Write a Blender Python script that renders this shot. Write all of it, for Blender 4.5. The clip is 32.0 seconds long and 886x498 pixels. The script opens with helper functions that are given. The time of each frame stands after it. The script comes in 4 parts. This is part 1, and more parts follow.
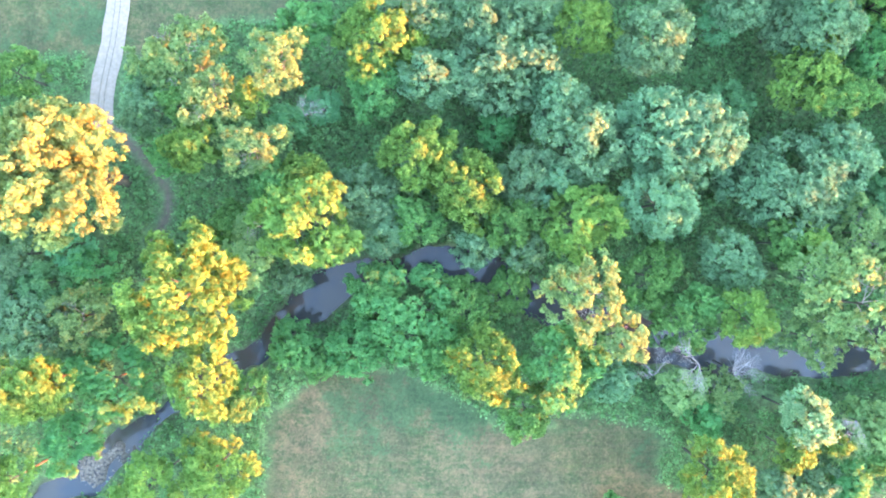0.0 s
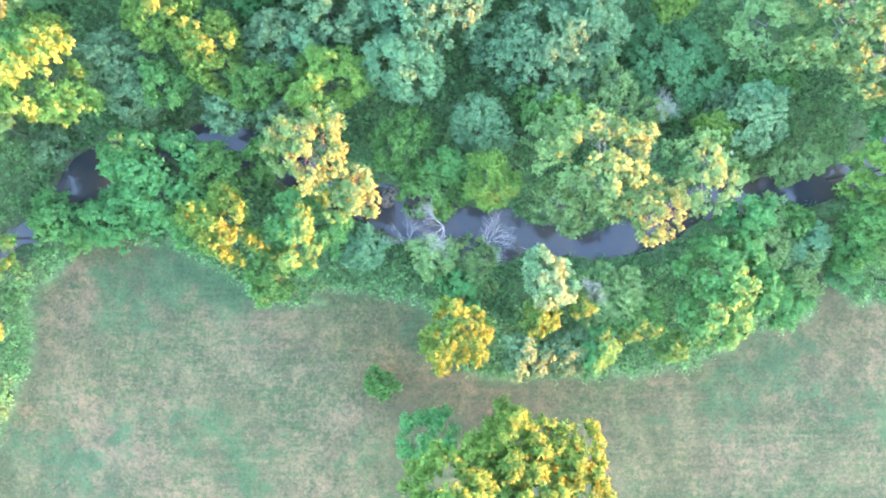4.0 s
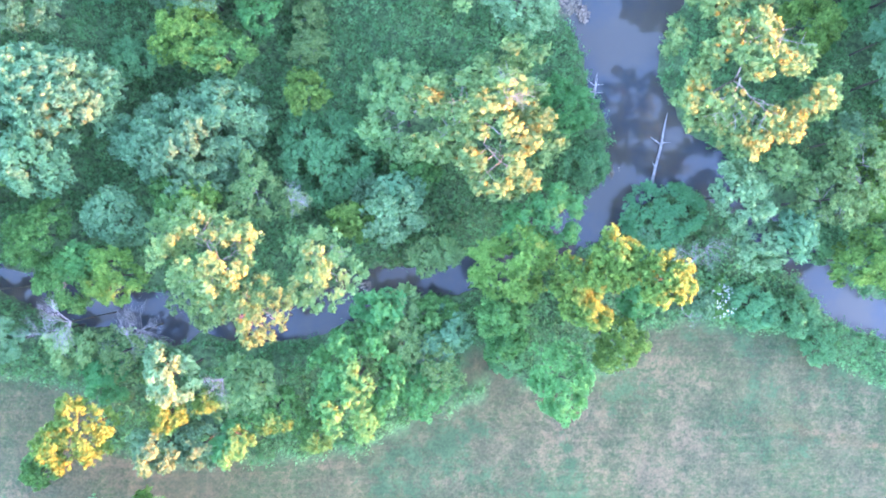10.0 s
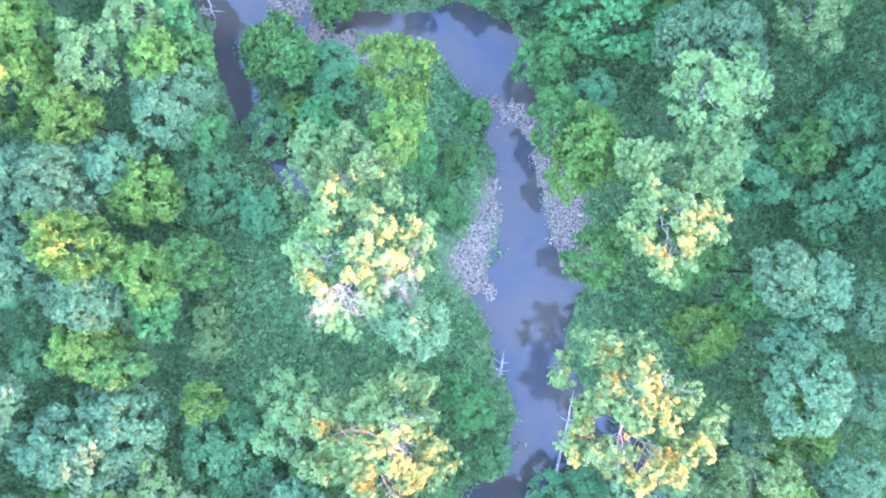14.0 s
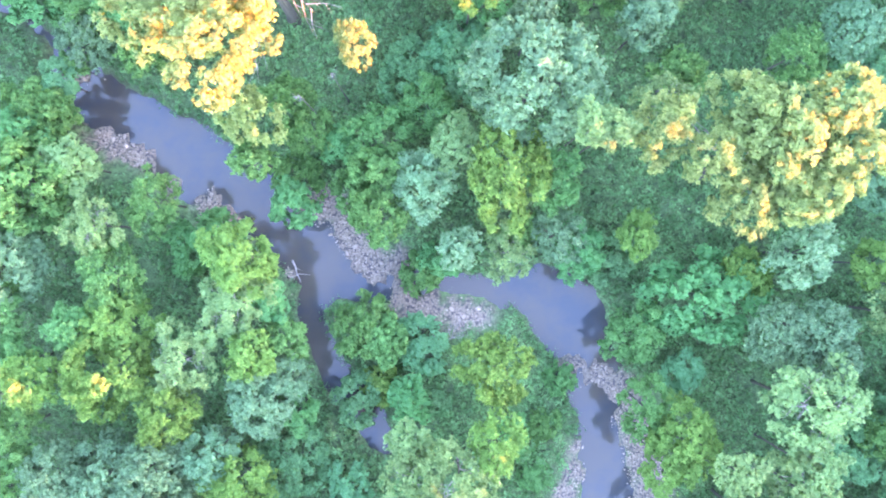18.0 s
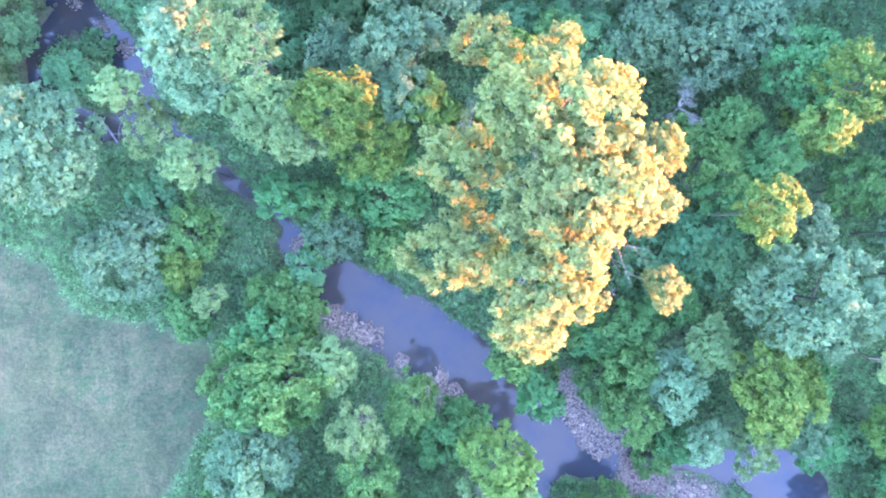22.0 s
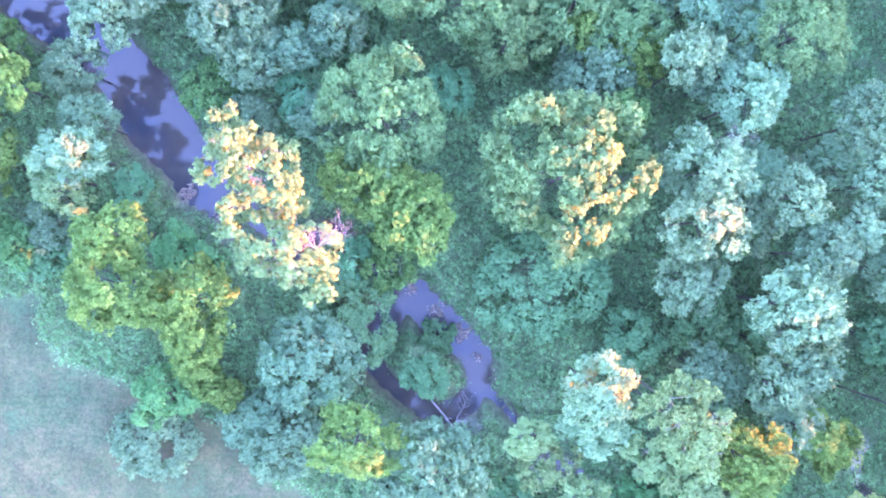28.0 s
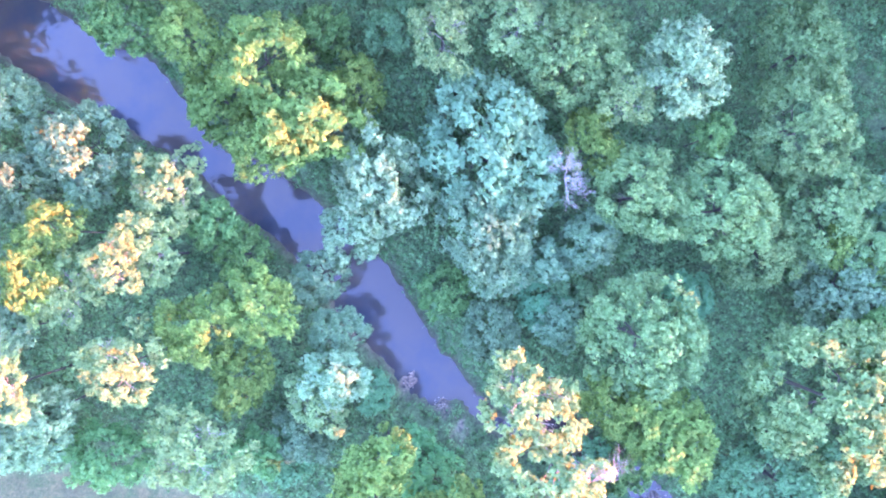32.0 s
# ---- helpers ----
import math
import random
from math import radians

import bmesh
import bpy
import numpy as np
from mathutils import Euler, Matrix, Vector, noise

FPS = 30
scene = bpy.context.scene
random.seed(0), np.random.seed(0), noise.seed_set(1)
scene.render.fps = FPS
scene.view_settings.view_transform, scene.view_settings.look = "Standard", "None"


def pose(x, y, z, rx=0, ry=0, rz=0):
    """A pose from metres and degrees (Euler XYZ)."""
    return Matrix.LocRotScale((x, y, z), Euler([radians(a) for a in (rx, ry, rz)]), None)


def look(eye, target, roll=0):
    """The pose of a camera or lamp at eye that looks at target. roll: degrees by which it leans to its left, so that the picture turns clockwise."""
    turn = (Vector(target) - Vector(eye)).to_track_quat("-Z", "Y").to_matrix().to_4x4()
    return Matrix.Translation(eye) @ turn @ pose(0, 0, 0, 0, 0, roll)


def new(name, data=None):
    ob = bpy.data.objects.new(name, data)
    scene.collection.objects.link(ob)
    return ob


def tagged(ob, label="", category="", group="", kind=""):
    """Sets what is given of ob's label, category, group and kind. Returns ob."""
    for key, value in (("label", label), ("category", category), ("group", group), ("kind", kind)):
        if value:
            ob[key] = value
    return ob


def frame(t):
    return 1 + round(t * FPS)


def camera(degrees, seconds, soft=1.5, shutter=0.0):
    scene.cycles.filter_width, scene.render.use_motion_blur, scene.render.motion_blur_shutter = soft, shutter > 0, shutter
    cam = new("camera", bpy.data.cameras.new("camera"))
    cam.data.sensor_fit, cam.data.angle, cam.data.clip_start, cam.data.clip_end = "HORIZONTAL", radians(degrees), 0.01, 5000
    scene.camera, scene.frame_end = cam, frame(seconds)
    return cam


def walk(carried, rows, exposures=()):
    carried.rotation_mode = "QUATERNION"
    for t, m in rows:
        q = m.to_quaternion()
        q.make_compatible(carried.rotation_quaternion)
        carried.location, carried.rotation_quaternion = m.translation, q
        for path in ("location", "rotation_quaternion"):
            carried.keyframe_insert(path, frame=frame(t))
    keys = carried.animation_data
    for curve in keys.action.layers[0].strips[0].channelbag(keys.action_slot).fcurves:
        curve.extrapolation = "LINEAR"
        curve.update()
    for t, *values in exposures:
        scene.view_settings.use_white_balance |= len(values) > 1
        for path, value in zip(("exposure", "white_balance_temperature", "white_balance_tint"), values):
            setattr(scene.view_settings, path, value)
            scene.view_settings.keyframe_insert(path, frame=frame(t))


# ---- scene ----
# ---- camera and its flight, straight down from a drone ----
HEIGHT = 75.0
cam = camera(72.0, 32.0, soft=1.85, shutter=0.2)
PATH = [
    (0.0, 0.00, 0.00, -0.02),
    (0.5, 3.23, -0.96, -0.01),
    (1.0, 6.49, -2.28, 0.00),
    (1.5, 9.83, -4.02, 0.02),
    (2.0, 13.16, -6.03, 0.04),
    (2.5, 16.49, -8.28, 0.06),
    (3.0, 19.91, -10.72, 0.07),
    (3.5, 23.66, -12.98, 0.07),
    (4.0, 27.73, -14.90, 0.06),
    (4.5, 32.01, -16.51, 0.04),
    (6.5, 46.35, -18.63, 0.01),
    (7.0, 49.57, -17.95, -0.02),
    (7.5, 52.71, -16.86, -0.05),
    (8.0, 55.83, -15.33, -0.07),
    (8.5, 58.91, -13.36, -0.10),
    (9.0, 61.97, -10.92, -0.13),
    (9.5, 64.99, -8.00, -0.17),
    (10.0, 67.96, -4.74, -0.19),
    (10.5, 70.89, -1.39, -0.21),
    (11.0, 73.48, 2.34, -0.23),
    (11.5, 75.68, 6.48, -0.24),
    (12.0, 77.49, 10.99, -0.25),
    (12.5, 78.77, 15.60, -0.26),
    (13.0, 79.49, 20.16, -0.27),
    (13.5, 79.64, 24.77, -0.29),
    (14.0, 79.51, 29.29, -0.30),
    (14.5, 79.15, 33.76, -0.32),
    (16.5, 75.64, 50.91, -0.32),
    (17.0, 73.89, 54.62, -0.32),
    (17.5, 71.83, 58.09, -0.31),
    (18.0, 69.40, 61.35, -0.29),
    (18.5, 66.52, 64.49, -0.26),
    (19.0, 63.29, 67.55, -0.24),
    (19.5, 59.98, 70.56, -0.22),
    (20.0, 56.50, 73.41, -0.20),
    (20.5, 52.75, 75.87, -0.19),
    (21.0, 48.88, 78.16, -0.18),
    (21.5, 45.11, 80.60, -0.16),
    (22.0, 41.66, 83.30, -0.14),
    (22.5, 38.23, 86.14, -0.12),
    (23.0, 34.82, 89.01, -0.10),
    (23.5, 31.39, 91.92, -0.08),
    (24.0, 27.99, 94.85, -0.07),
    (24.5, 24.60, 97.79, -0.08),
    (25.0, 21.22, 100.74, -0.09),
    (25.5, 17.86, 103.65, -0.09),
    (27.5, 4.41, 115.26, -0.08),
    (28.0, 1.05, 118.16, -0.07),
    (28.5, -2.33, 121.07, -0.07),
    (29.0, -5.71, 123.96, -0.08),
    (29.5, -9.10, 126.87, -0.08),
    (30.0, -12.44, 129.75, -0.09),
    (30.5, -15.82, 132.65, -0.09),
    (31.0, -19.19, 135.57, -0.09),
    (31.5, -22.57, 138.45, -0.08),
    (32.0, -25.93, 141.33, -0.08),
]
EXPOSURE = [(0.0, 5.47, 5650, 20), (4.5, 5.47, 5550, 24), (9.0, 5.45, 5150, 32), (13.0, 5.7, 5050, 40), (17.0, 5.92, 5650, 40), (19.0, 5.94, 5250, 44), (23.0, 5.58, 4970, 52), (28.0, 5.85, 4950, 64), (32.0, 5.93, 4900, 64)]
walk(cam, [(t, pose(x, y, HEIGHT, -0.66, -0.42, yaw)) for t, x, y, yaw in PATH], EXPOSURE)

# ---- light: clear evening sky, the sun just above the horizon ----
SUN_ELEVATION, SUN_AZIMUTH = 4.0, -12.0   # azimuth from +x, counter-clockwise
sky_world = bpy.data.worlds.new("evening_sky")
scene.world = sky_world
sky_world.use_nodes = True
wn = sky_world.node_tree.nodes
sky = wn.new("ShaderNodeTexSky")
sky.sky_type = "NISHITA"
sky.sun_disc = False
sky.sun_elevation = radians(SUN_ELEVATION)
sky.sun_rotation = radians(90 - SUN_AZIMUTH)
wn["Background"].inputs["Strength"].default_value = 0.15
sky_world.node_tree.links.new(sky.outputs[0], wn["Background"].inputs["Color"])
sun = new("sun", bpy.data.lights.new("sun", "SUN"))
sun.data.energy, sun.data.angle, sun.data.color = 2.5, radians(0.6), (1.0, 0.20, 0.012)
ce, se = math.cos(radians(SUN_ELEVATION)), math.sin(radians(SUN_ELEVATION))
sun.matrix_world = look((300 * ce * math.cos(radians(SUN_AZIMUTH)), 300 * ce * math.sin(radians(SUN_AZIMUTH)), 300 * se), (0, 0, 0))


# ---- materials ----
def material(name):
    m = bpy.data.materials.new(name)
    m.use_nodes = True
    nt = m.node_tree
    return m, nt, nt.nodes["Principled BSDF"]


def node(nt, kind, **values):
    n = nt.nodes.new(kind)
    for key, value in values.items():
        n.inputs[key.replace("_", " ")].default_value = value
    return n


def mix(nt, a, b, fac, blend="MIX"):
    n = nt.nodes.new("ShaderNodeMix")
    n.data_type, n.blend_type = "RGBA", blend
    for socket, value in ((n.inputs[0], fac), (n.inputs[6], a), (n.inputs[7], b)):
        if isinstance(value, (tuple, float, int)):
            socket.default_value = (*value, 1) if isinstance(value, tuple) else value
        else:
            nt.links.new(value, socket)
    return n.outputs[2]


def noise_at(nt, scale, detail=4.0, rough=0.6, coords="Object", stretch=None):
    tc = nt.nodes.new("ShaderNodeTexCoord")
    n = node(nt, "ShaderNodeTexNoise", Scale=scale, Detail=detail, Roughness=rough)
    if stretch:
        mp = nt.nodes.new("ShaderNodeMapping")
        mp.inputs["Scale"].default_value = stretch[:3]
        mp.inputs["Rotation"].default_value = (0, 0, radians(stretch[3]))
        nt.links.new(tc.outputs[coords], mp.inputs[0])
        nt.links.new(mp.outputs[0], n.inputs["Vector"])
    else:
        nt.links.new(tc.outputs[coords], n.inputs["Vector"])
    return n.outputs["Fac"]


def ramp(nt, value, lo, hi):
    n = node(nt, "ShaderNodeMapRange", From_Min=lo, From_Max=hi)
    n.interpolation_type = "SMOOTHSTEP"
    nt.links.new(value, n.inputs["Value"])
    return n.outputs[0]


def bump(nt, shader, height, strength, distance):
    b = node(nt, "ShaderNodeBump", Strength=strength, Distance=distance)
    nt.links.new(height, b.inputs["Height"])
    nt.links.new(b.outputs[0], shader.inputs["Normal"])


def leaf_material(name, dark, light, tint, through_light=0.56, grain=18.0):
    """Foliage: each leaf spray differs, each tree leans to its own tint, and light shines through the leaves."""
    m, nt, p = material(name)
    geo = nt.nodes.new("ShaderNodeNewGeometry")
    info = nt.nodes.new("ShaderNodeObjectInfo")
    tone = nt.nodes.new("ShaderNodeAttribute")
    tone.attribute_name = "tone"
    col = mix(nt, dark, light, geo.outputs["Random Per Island"])
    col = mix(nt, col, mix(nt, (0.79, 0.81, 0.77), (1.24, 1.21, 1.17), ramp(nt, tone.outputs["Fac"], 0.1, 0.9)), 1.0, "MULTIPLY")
    fine = noise_at(nt, grain, 4.0, 0.75, "Object")
    bump(nt, p, fine, 0.5, 0.6 / grain)
    col = mix(nt, col, tint, ramp(nt, info.outputs["Random"], 0.1, 1.6))
    col = mix(nt, col, mix(nt, (0.83, 0.84, 0.81), (1.18, 1.16, 1.12), ramp(nt, fine, 0.36, 0.64)), 1.0, "MULTIPLY")
    hsv = nt.nodes.new("ShaderNodeHueSaturation")
    val = node(nt, "ShaderNodeMapRange", From_Min=0.0, From_Max=1.0, To_Min=0.88, To_Max=1.1)
    nt.links.new(info.outputs["Random"], val.inputs["Value"])
    nt.links.new(val.outputs[0], hsv.inputs["Value"])
    nt.links.new(col, hsv.inputs["Color"])
    nt.links.new(hsv.outputs[0], p.inputs["Base Color"])
    p.inputs["Roughness"].default_value = 0.62
    p.inputs["Specular IOR Level"].default_value = 0.08
    tr = nt.nodes.new("ShaderNodeBsdfTranslucent")
    nt.links.new(hsv.outputs[0], tr.inputs["Color"])
    ms = nt.nodes.new("ShaderNodeMixShader")
    ms.inputs[0].default_value = through_light
    nt.links.new(p.outputs[0], ms.inputs[1])
    nt.links.new(tr.outputs[0], ms.inputs[2])
    nt.links.new(ms.outputs[0], nt.nodes["Material Output"].inputs["Surface"])
    return m


LEAF = {
    "teal": leaf_material("leaf_teal", (0.129, 0.239, 0.122), (0.201, 0.323, 0.174), (0.144, 0.293, 0.156)),
    "bright_teal": leaf_material("leaf_bright_teal", (0.163, 0.291, 0.145), (0.267, 0.398, 0.210), (0.183, 0.351, 0.191)),
    "green": leaf_material("leaf_green", (0.092, 0.214, 0.060), (0.177, 0.330, 0.100), (0.100, 0.297, 0.119)),
    "yellow": leaf_material("leaf_yellow", (0.106, 0.206, 0.042), (0.206, 0.322, 0.080), (0.135, 0.266, 0.067)),
    "pale": leaf_material("leaf_pale", (0.153, 0.260, 0.094), (0.250, 0.360, 0.138), (0.181, 0.316, 0.125)),
    "giant": leaf_material("leaf_old_sycamore", (0.191, 0.273, 0.089), (0.300, 0.373, 0.137), (0.231, 0.322, 0.105), 0.58),
    "olive": leaf_material("leaf_olive", (0.118, 0.232, 0.084), (0.202, 0.321, 0.121), (0.139, 0.287, 0.107)),
    "dark": leaf_material("leaf_dark", (0.105, 0.239, 0.096), (0.176, 0.335, 0.147), (0.112, 0.302, 0.147)),
    "undergrowth": leaf_material("leaf_undergrowth", (0.104, 0.214, 0.079), (0.159, 0.293, 0.110), (0.110, 0.259, 0.110), 0.4, 6.0),
    "far": leaf_material("leaf_far", (0.06, 0.15, 0.05), (0.12, 0.24, 0.08), (0.06, 0.20, 0.08), 0.25, 1.0),
}


def bark_material(name, dark, light):
    m, nt, p = material(name)
    col = mix(nt, dark, light, ramp(nt, noise_at(nt, 3.0, 6.0), 0.35, 0.65))
    nt.links.new(col, p.inputs["Base Color"])
    p.inputs["Roughness"].default_value = 0.85
    bump(nt, p, noise_at(nt, 12.0, 5.0, 0.7), 0.6, 0.04)
    return m


BARK = bark_material("bark_brown", (0.032, 0.032, 0.022), (0.075, 0.071, 0.050))
BARK_PALE = bark_material("bark_sycamore", (0.17, 0.155, 0.135), (0.37, 0.34, 0.31))
BARK_DEAD = bark_material("bark_bleached", (0.18, 0.165, 0.16), (0.34, 0.31, 0.30))


def ground_material():
    """Forest floor, mown meadow, bare dirt and gravel, laid out by the surface's own cover values."""
    m, nt, p = material("ground_cover")

    def cover(name):
        n = nt.nodes.new("ShaderNodeAttribute")
        n.attribute_name = name
        return n.outputs["Fac"]
    litter = mix(nt, (0.045, 0.075, 0.028), (0.11, 0.20, 0.07), ramp(nt, noise_at(nt, 1.6, 8.0, 0.8), 0.38, 0.62))
    big = noise_at(nt, 0.10, 7.0, 0.70)
    mid = noise_at(nt, 0.9, 8.0, 0.78)
    speck = noise_at(nt, 2.3, 7.0, 0.85)
    fine = noise_at(nt, 6.5, 5.0, 0.8)
    streak = noise_at(nt, 1.0, 6.0, 0.75, stretch=(0.16, 2.4, 1.0, 4.0))
    dry = cover("dry")

    def weigh(*pairs):
        total = None
        for value, weight in pairs:
            n = nt.nodes.new("ShaderNodeMath")
            n.operation = "MULTIPLY_ADD"
            nt.links.new(value, n.inputs[0])
            n.inputs[1].default_value = weight
            n.inputs[2].default_value = 0.0
            if total is not None:
                nt.links.new(total, n.inputs[2])
            total = n.outputs[0]
        return total

    def times(a, c):
        n = nt.nodes.new("ShaderNodeMath")
        n.operation = "MULTIPLY"
        nt.links.new(a, n.inputs[0])
        nt.links.new(c, n.inputs[1])
        return n.outputs[0]
    grass = mix(nt, (0.034, 0.068, 0.021), (0.070, 0.080, 0.031), ramp(nt, weigh((big, 0.6), (mid, 0.4)), 0.42, 0.58))
    straw = mix(nt, (0.076, 0.071, 0.034), (0.106, 0.093, 0.050), ramp(nt, fine, 0.35, 0.65))
    grass = mix(nt, grass, straw, times(ramp(nt, weigh((mid, 0.4), (streak, 0.4), (speck, 0.2)), 0.43, 0.58), dry))
    bare = ramp(nt, weigh((noise_at(nt, 0.07, 4.0, 0.6, stretch=(1.0, 1.0, 1.0, 40.0)), 0.45), (mid, 0.3), (speck, 0.25)), 0.482, 0.61)
    grass = mix(nt, grass, (0.136, 0.101, 0.062), times(bare, dry))
    worn = ramp(nt, weigh((noise_at(nt, 0.16, 4.0, 0.65, stretch=(1.0, 1.0, 1.0, 21.0)), 0.7), (speck, 0.3)), 0.47, 0.66)
    grass = mix(nt, grass, (0.084, 0.079, 0.041), times(worn, ramp(nt, dry, -0.4, 1.0)))
    tufts = ramp(nt, weigh((noise_at(nt, 0.075, 3.0, 0.6, stretch=(1.0, 1.0, 1.0, 77.0)), 0.5), (noise_at(nt, 0.7, 5.0, 0.7), 0.3), (speck, 0.2)), 0.53, 0.59)
    grass = mix(nt, grass, (0.042, 0.084, 0.034), tufts)
    grass = mix(nt, grass, mix(nt, (0.66, 0.69, 0.66), (1.2, 1.18, 1.15), ramp(nt, speck, 0.36, 0.64)), 1.0, "MULTIPLY")
    grass = mix(nt, grass, mix(nt, (0.82, 0.84, 0.82), (1.16, 1.14, 1.12), ramp(nt, fine, 0.36, 0.64)), 1.0, "MULTIPLY")
    mottle = noise_at(nt, 0.32, 5.0, 0.68, stretch=(1.0, 0.7, 1.0, 12.0))
    grass = mix(nt, grass, mix(nt, (0.70, 0.74, 0.64), (1.08, 1.05, 0.95), ramp(nt, mottle, 0.38, 0.62)), 1.0, "MULTIPLY")
    grass = mix(nt, grass, mix(nt, (0.84, 1.06, 0.84), (1.0, 1.0, 1.0), ramp(nt, dry, 0.2, 0.9)), 1.0, "MULTIPLY")
    mown = noise_at(nt, 1.0, 3.0, 0.6, stretch=(0.05, 1.3, 1.0, 3.0))
    grass = mix(nt, grass, mix(nt, (0.84, 0.93, 0.86), (1.10, 1.05, 1.06), ramp(nt, mown, 0.40, 0.60)), times(ramp(nt, dry, 0.6, 1.0), ramp(nt, noise_at(nt, 0.045, 3.0, 0.6), 0.42, 0.58)), "MULTIPLY")
    gravel = mix(nt, (0.14, 0.113, 0.085), (0.26, 0.213, 0.163), ramp(nt, noise_at(nt, 3.2, 6.0, 0.8), 0.35, 0.65))
    cells = node(nt, "ShaderNodeTexVoronoi", Scale=3.2)
    nt.links.new(nt.nodes.new("ShaderNodeTexCoord").outputs["Object"], cells.inputs["Vector"])
    gravel = mix(nt, gravel, (0.07, 0.062, 0.06), ramp(nt, cells.outputs["Distance"], 0.45, 0.8))
    mud = mix(nt, (0.075, 0.06, 0.045), (0.14, 0.11, 0.085), ramp(nt, mid, 0.3, 0.7))
    col = mix(nt, litter, grass, cover("meadow"))
    col = mix(nt, col, mud, cover("mud"))
    col = mix(nt, col, gravel, cover("gravel"))
    nt.links.new(col, p.inputs["Base Color"])
    p.inputs["Roughness"].default_value = 0.95
    bump(nt, p, fine, 0.8, 0.25)
    return m


def water_material():
    m, nt, p = material("creek_water")
    bed = mix(nt, (0.058, 0.052, 0.042), (0.036, 0.042, 0.050), ramp(nt, noise_at(nt, 0.12, 4.0), 0.4, 0.65))
    nt.links.new(bed, p.inputs["Base Color"])
    p.inputs["Roughness"].default_value = 0.045
    p.inputs["IOR"].default_value = 1.47
    ripple = noise_at(nt, 2.2, 4.0, 0.6, stretch=(1.0, 1.0, 1.0, 30.0))
    bump(nt, p, ripple, 0.06, 0.05)
    return m


def plain(name, dark, light, scale=6.0, rough=0.8):
    m, nt, p = material(name)
    info = nt.nodes.new("ShaderNodeObjectInfo")
    col = mix(nt, dark, light, ramp(nt, noise_at(nt, scale, 5.0), 0.3, 0.7))
    col = mix(nt, col, light, ramp(nt, info.outputs["Random"], 0.2, 1.5))
    nt.links.new(col, p.inputs["Base Color"])
    p.inputs["Roughness"].default_value = rough
    bump(nt, p, noise_at(nt, scale * 3, 4.0), 0.4, 0.03)
    return m


GROUND, WATER = ground_material(), water_material()
STONE = plain("river_stone", (0.17, 0.138, 0.105), (0.345, 0.28, 0.215))
TRACK_DIRT = plain("track_gravel", (0.165, 0.138, 0.105), (0.245, 0.205, 0.165), 2.6, 0.95)
TRACK_RUT = plain("track_rut", (0.105, 0.092, 0.07), (0.175, 0.15, 0.12), 3.5, 0.95)
FLOWER = plain("white_blossom", (0.42, 0.43, 0.38), (0.60, 0.60, 0.55))

# ---- the lie of the land ----
# each water course: x, y, width in metres, from one bend to the next
SOUTH_WATER = ((-51.2, -34.8, 1.7), (-47.0, -30.7, 1.9), (-43.5, -28.6, 3.3), (-39.0, -25.1, 1.5), (-35.2, -22.0, 1.0), (-31.0, -18.8, 1.0), (-26.1, -15.7, 1.0), (-22.3, -13.6, 1.5), (-20.6, -11.9, 1.3), (-17.8, -9.1, 2.7), (-15.0, -7.0, 4.3), (-11.5, -4.4, 2.9), (-8.8, -3.2, 1.5), (-4.6, -3.4, 1.3), (0.3, -2.3, 2.7), (3.7, -3.2, 3.6), (7.2, -3.7, 2.7), (7.0, -3.6, 1.9), (10.5, -6.7, 2.6), (16.0, -9.6, 1.9), (21.6, -11.0, 3.4), (25.1, -12.2, 4.1), (29.9, -12.9, 3.6), (35.5, -14.3, 4.3), (37.7, -14.0, 1.7), (43.3, -15.0, 1.5), (47.4, -15.0, 1.9), (50.6, -14.6, 2.6), (54.4, -13.3, 2.7), (57.8, -11.4, 2.7), (61.3, -10.0, 2.6), (64.8, -9.7, 1.7), (68.3, -9.0, 2.4), (72.5, -8.5, 2.7), (75.9, -7.6, 1.9), (80.8, -5.3, 1.5), (78.9, -6.5, 1.5), (83.8, -3.7, 3.3))
POOL_WATER = ((83.8, -3.7, 2.6), (88.4, -1.3, 3.6), (91.2, 2.2, 4.7), (93.3, 5.7, 7.8), (93.3, 9.2, 6.7), (91.9, 12.7, 6.0), (90.5, 16.1, 6.7), (90.5, 19.6, 7.4), (90.5, 23.1, 10.2), (91.9, 25.9, 7.4), (90.6, 29.3, 4.3), (89.9, 33.5, 2.9), (89.2, 37.6, 2.7), (88.9, 41.8, 3.6), (88.1, 41.3, 2.6), (87.5, 44.0, 3.6), (88.5, 46.8, 3.6), (86.8, 49.9, 5.4), (84.7, 53.0, 7.1), (82.3, 55.1, 5.0), (79.0, 55.5, 2.2), (75.6, 56.0, 0.6), (71.4, 56.5, 0.6), (67.2, 56.5, 0.6), (63.1, 56.3, 0.8), (59.6, 56.3, 2.6))
ARM_WATER = ((95.0, 5.3, 6.7), (99.2, 5.3, 4.0), (103.1, 2.5, 2.6), (105.9, -0.7, 1.9), (108.3, -2.8, 1.9), (111.1, -5.3, 1.9), (114.6, -9.5, 1.9), (118.1, -12.4, 2.7), (121.5, -13.9, 2.4), (125.7, -15.2, 2.0), (133, -18.5, 2.0))
SIDE_WATER = ((56.8, 56.7, 2.6), (54.0, 54.3, 2.6), (53.9, 51.5, 1.5), (55.4, 48.0, 1.3), (57.4, 44.2, 2.0), (60.5, 40.3, 2.3), (62.2, 37.2, 1.7), (63.2, 36.3, 1.2))
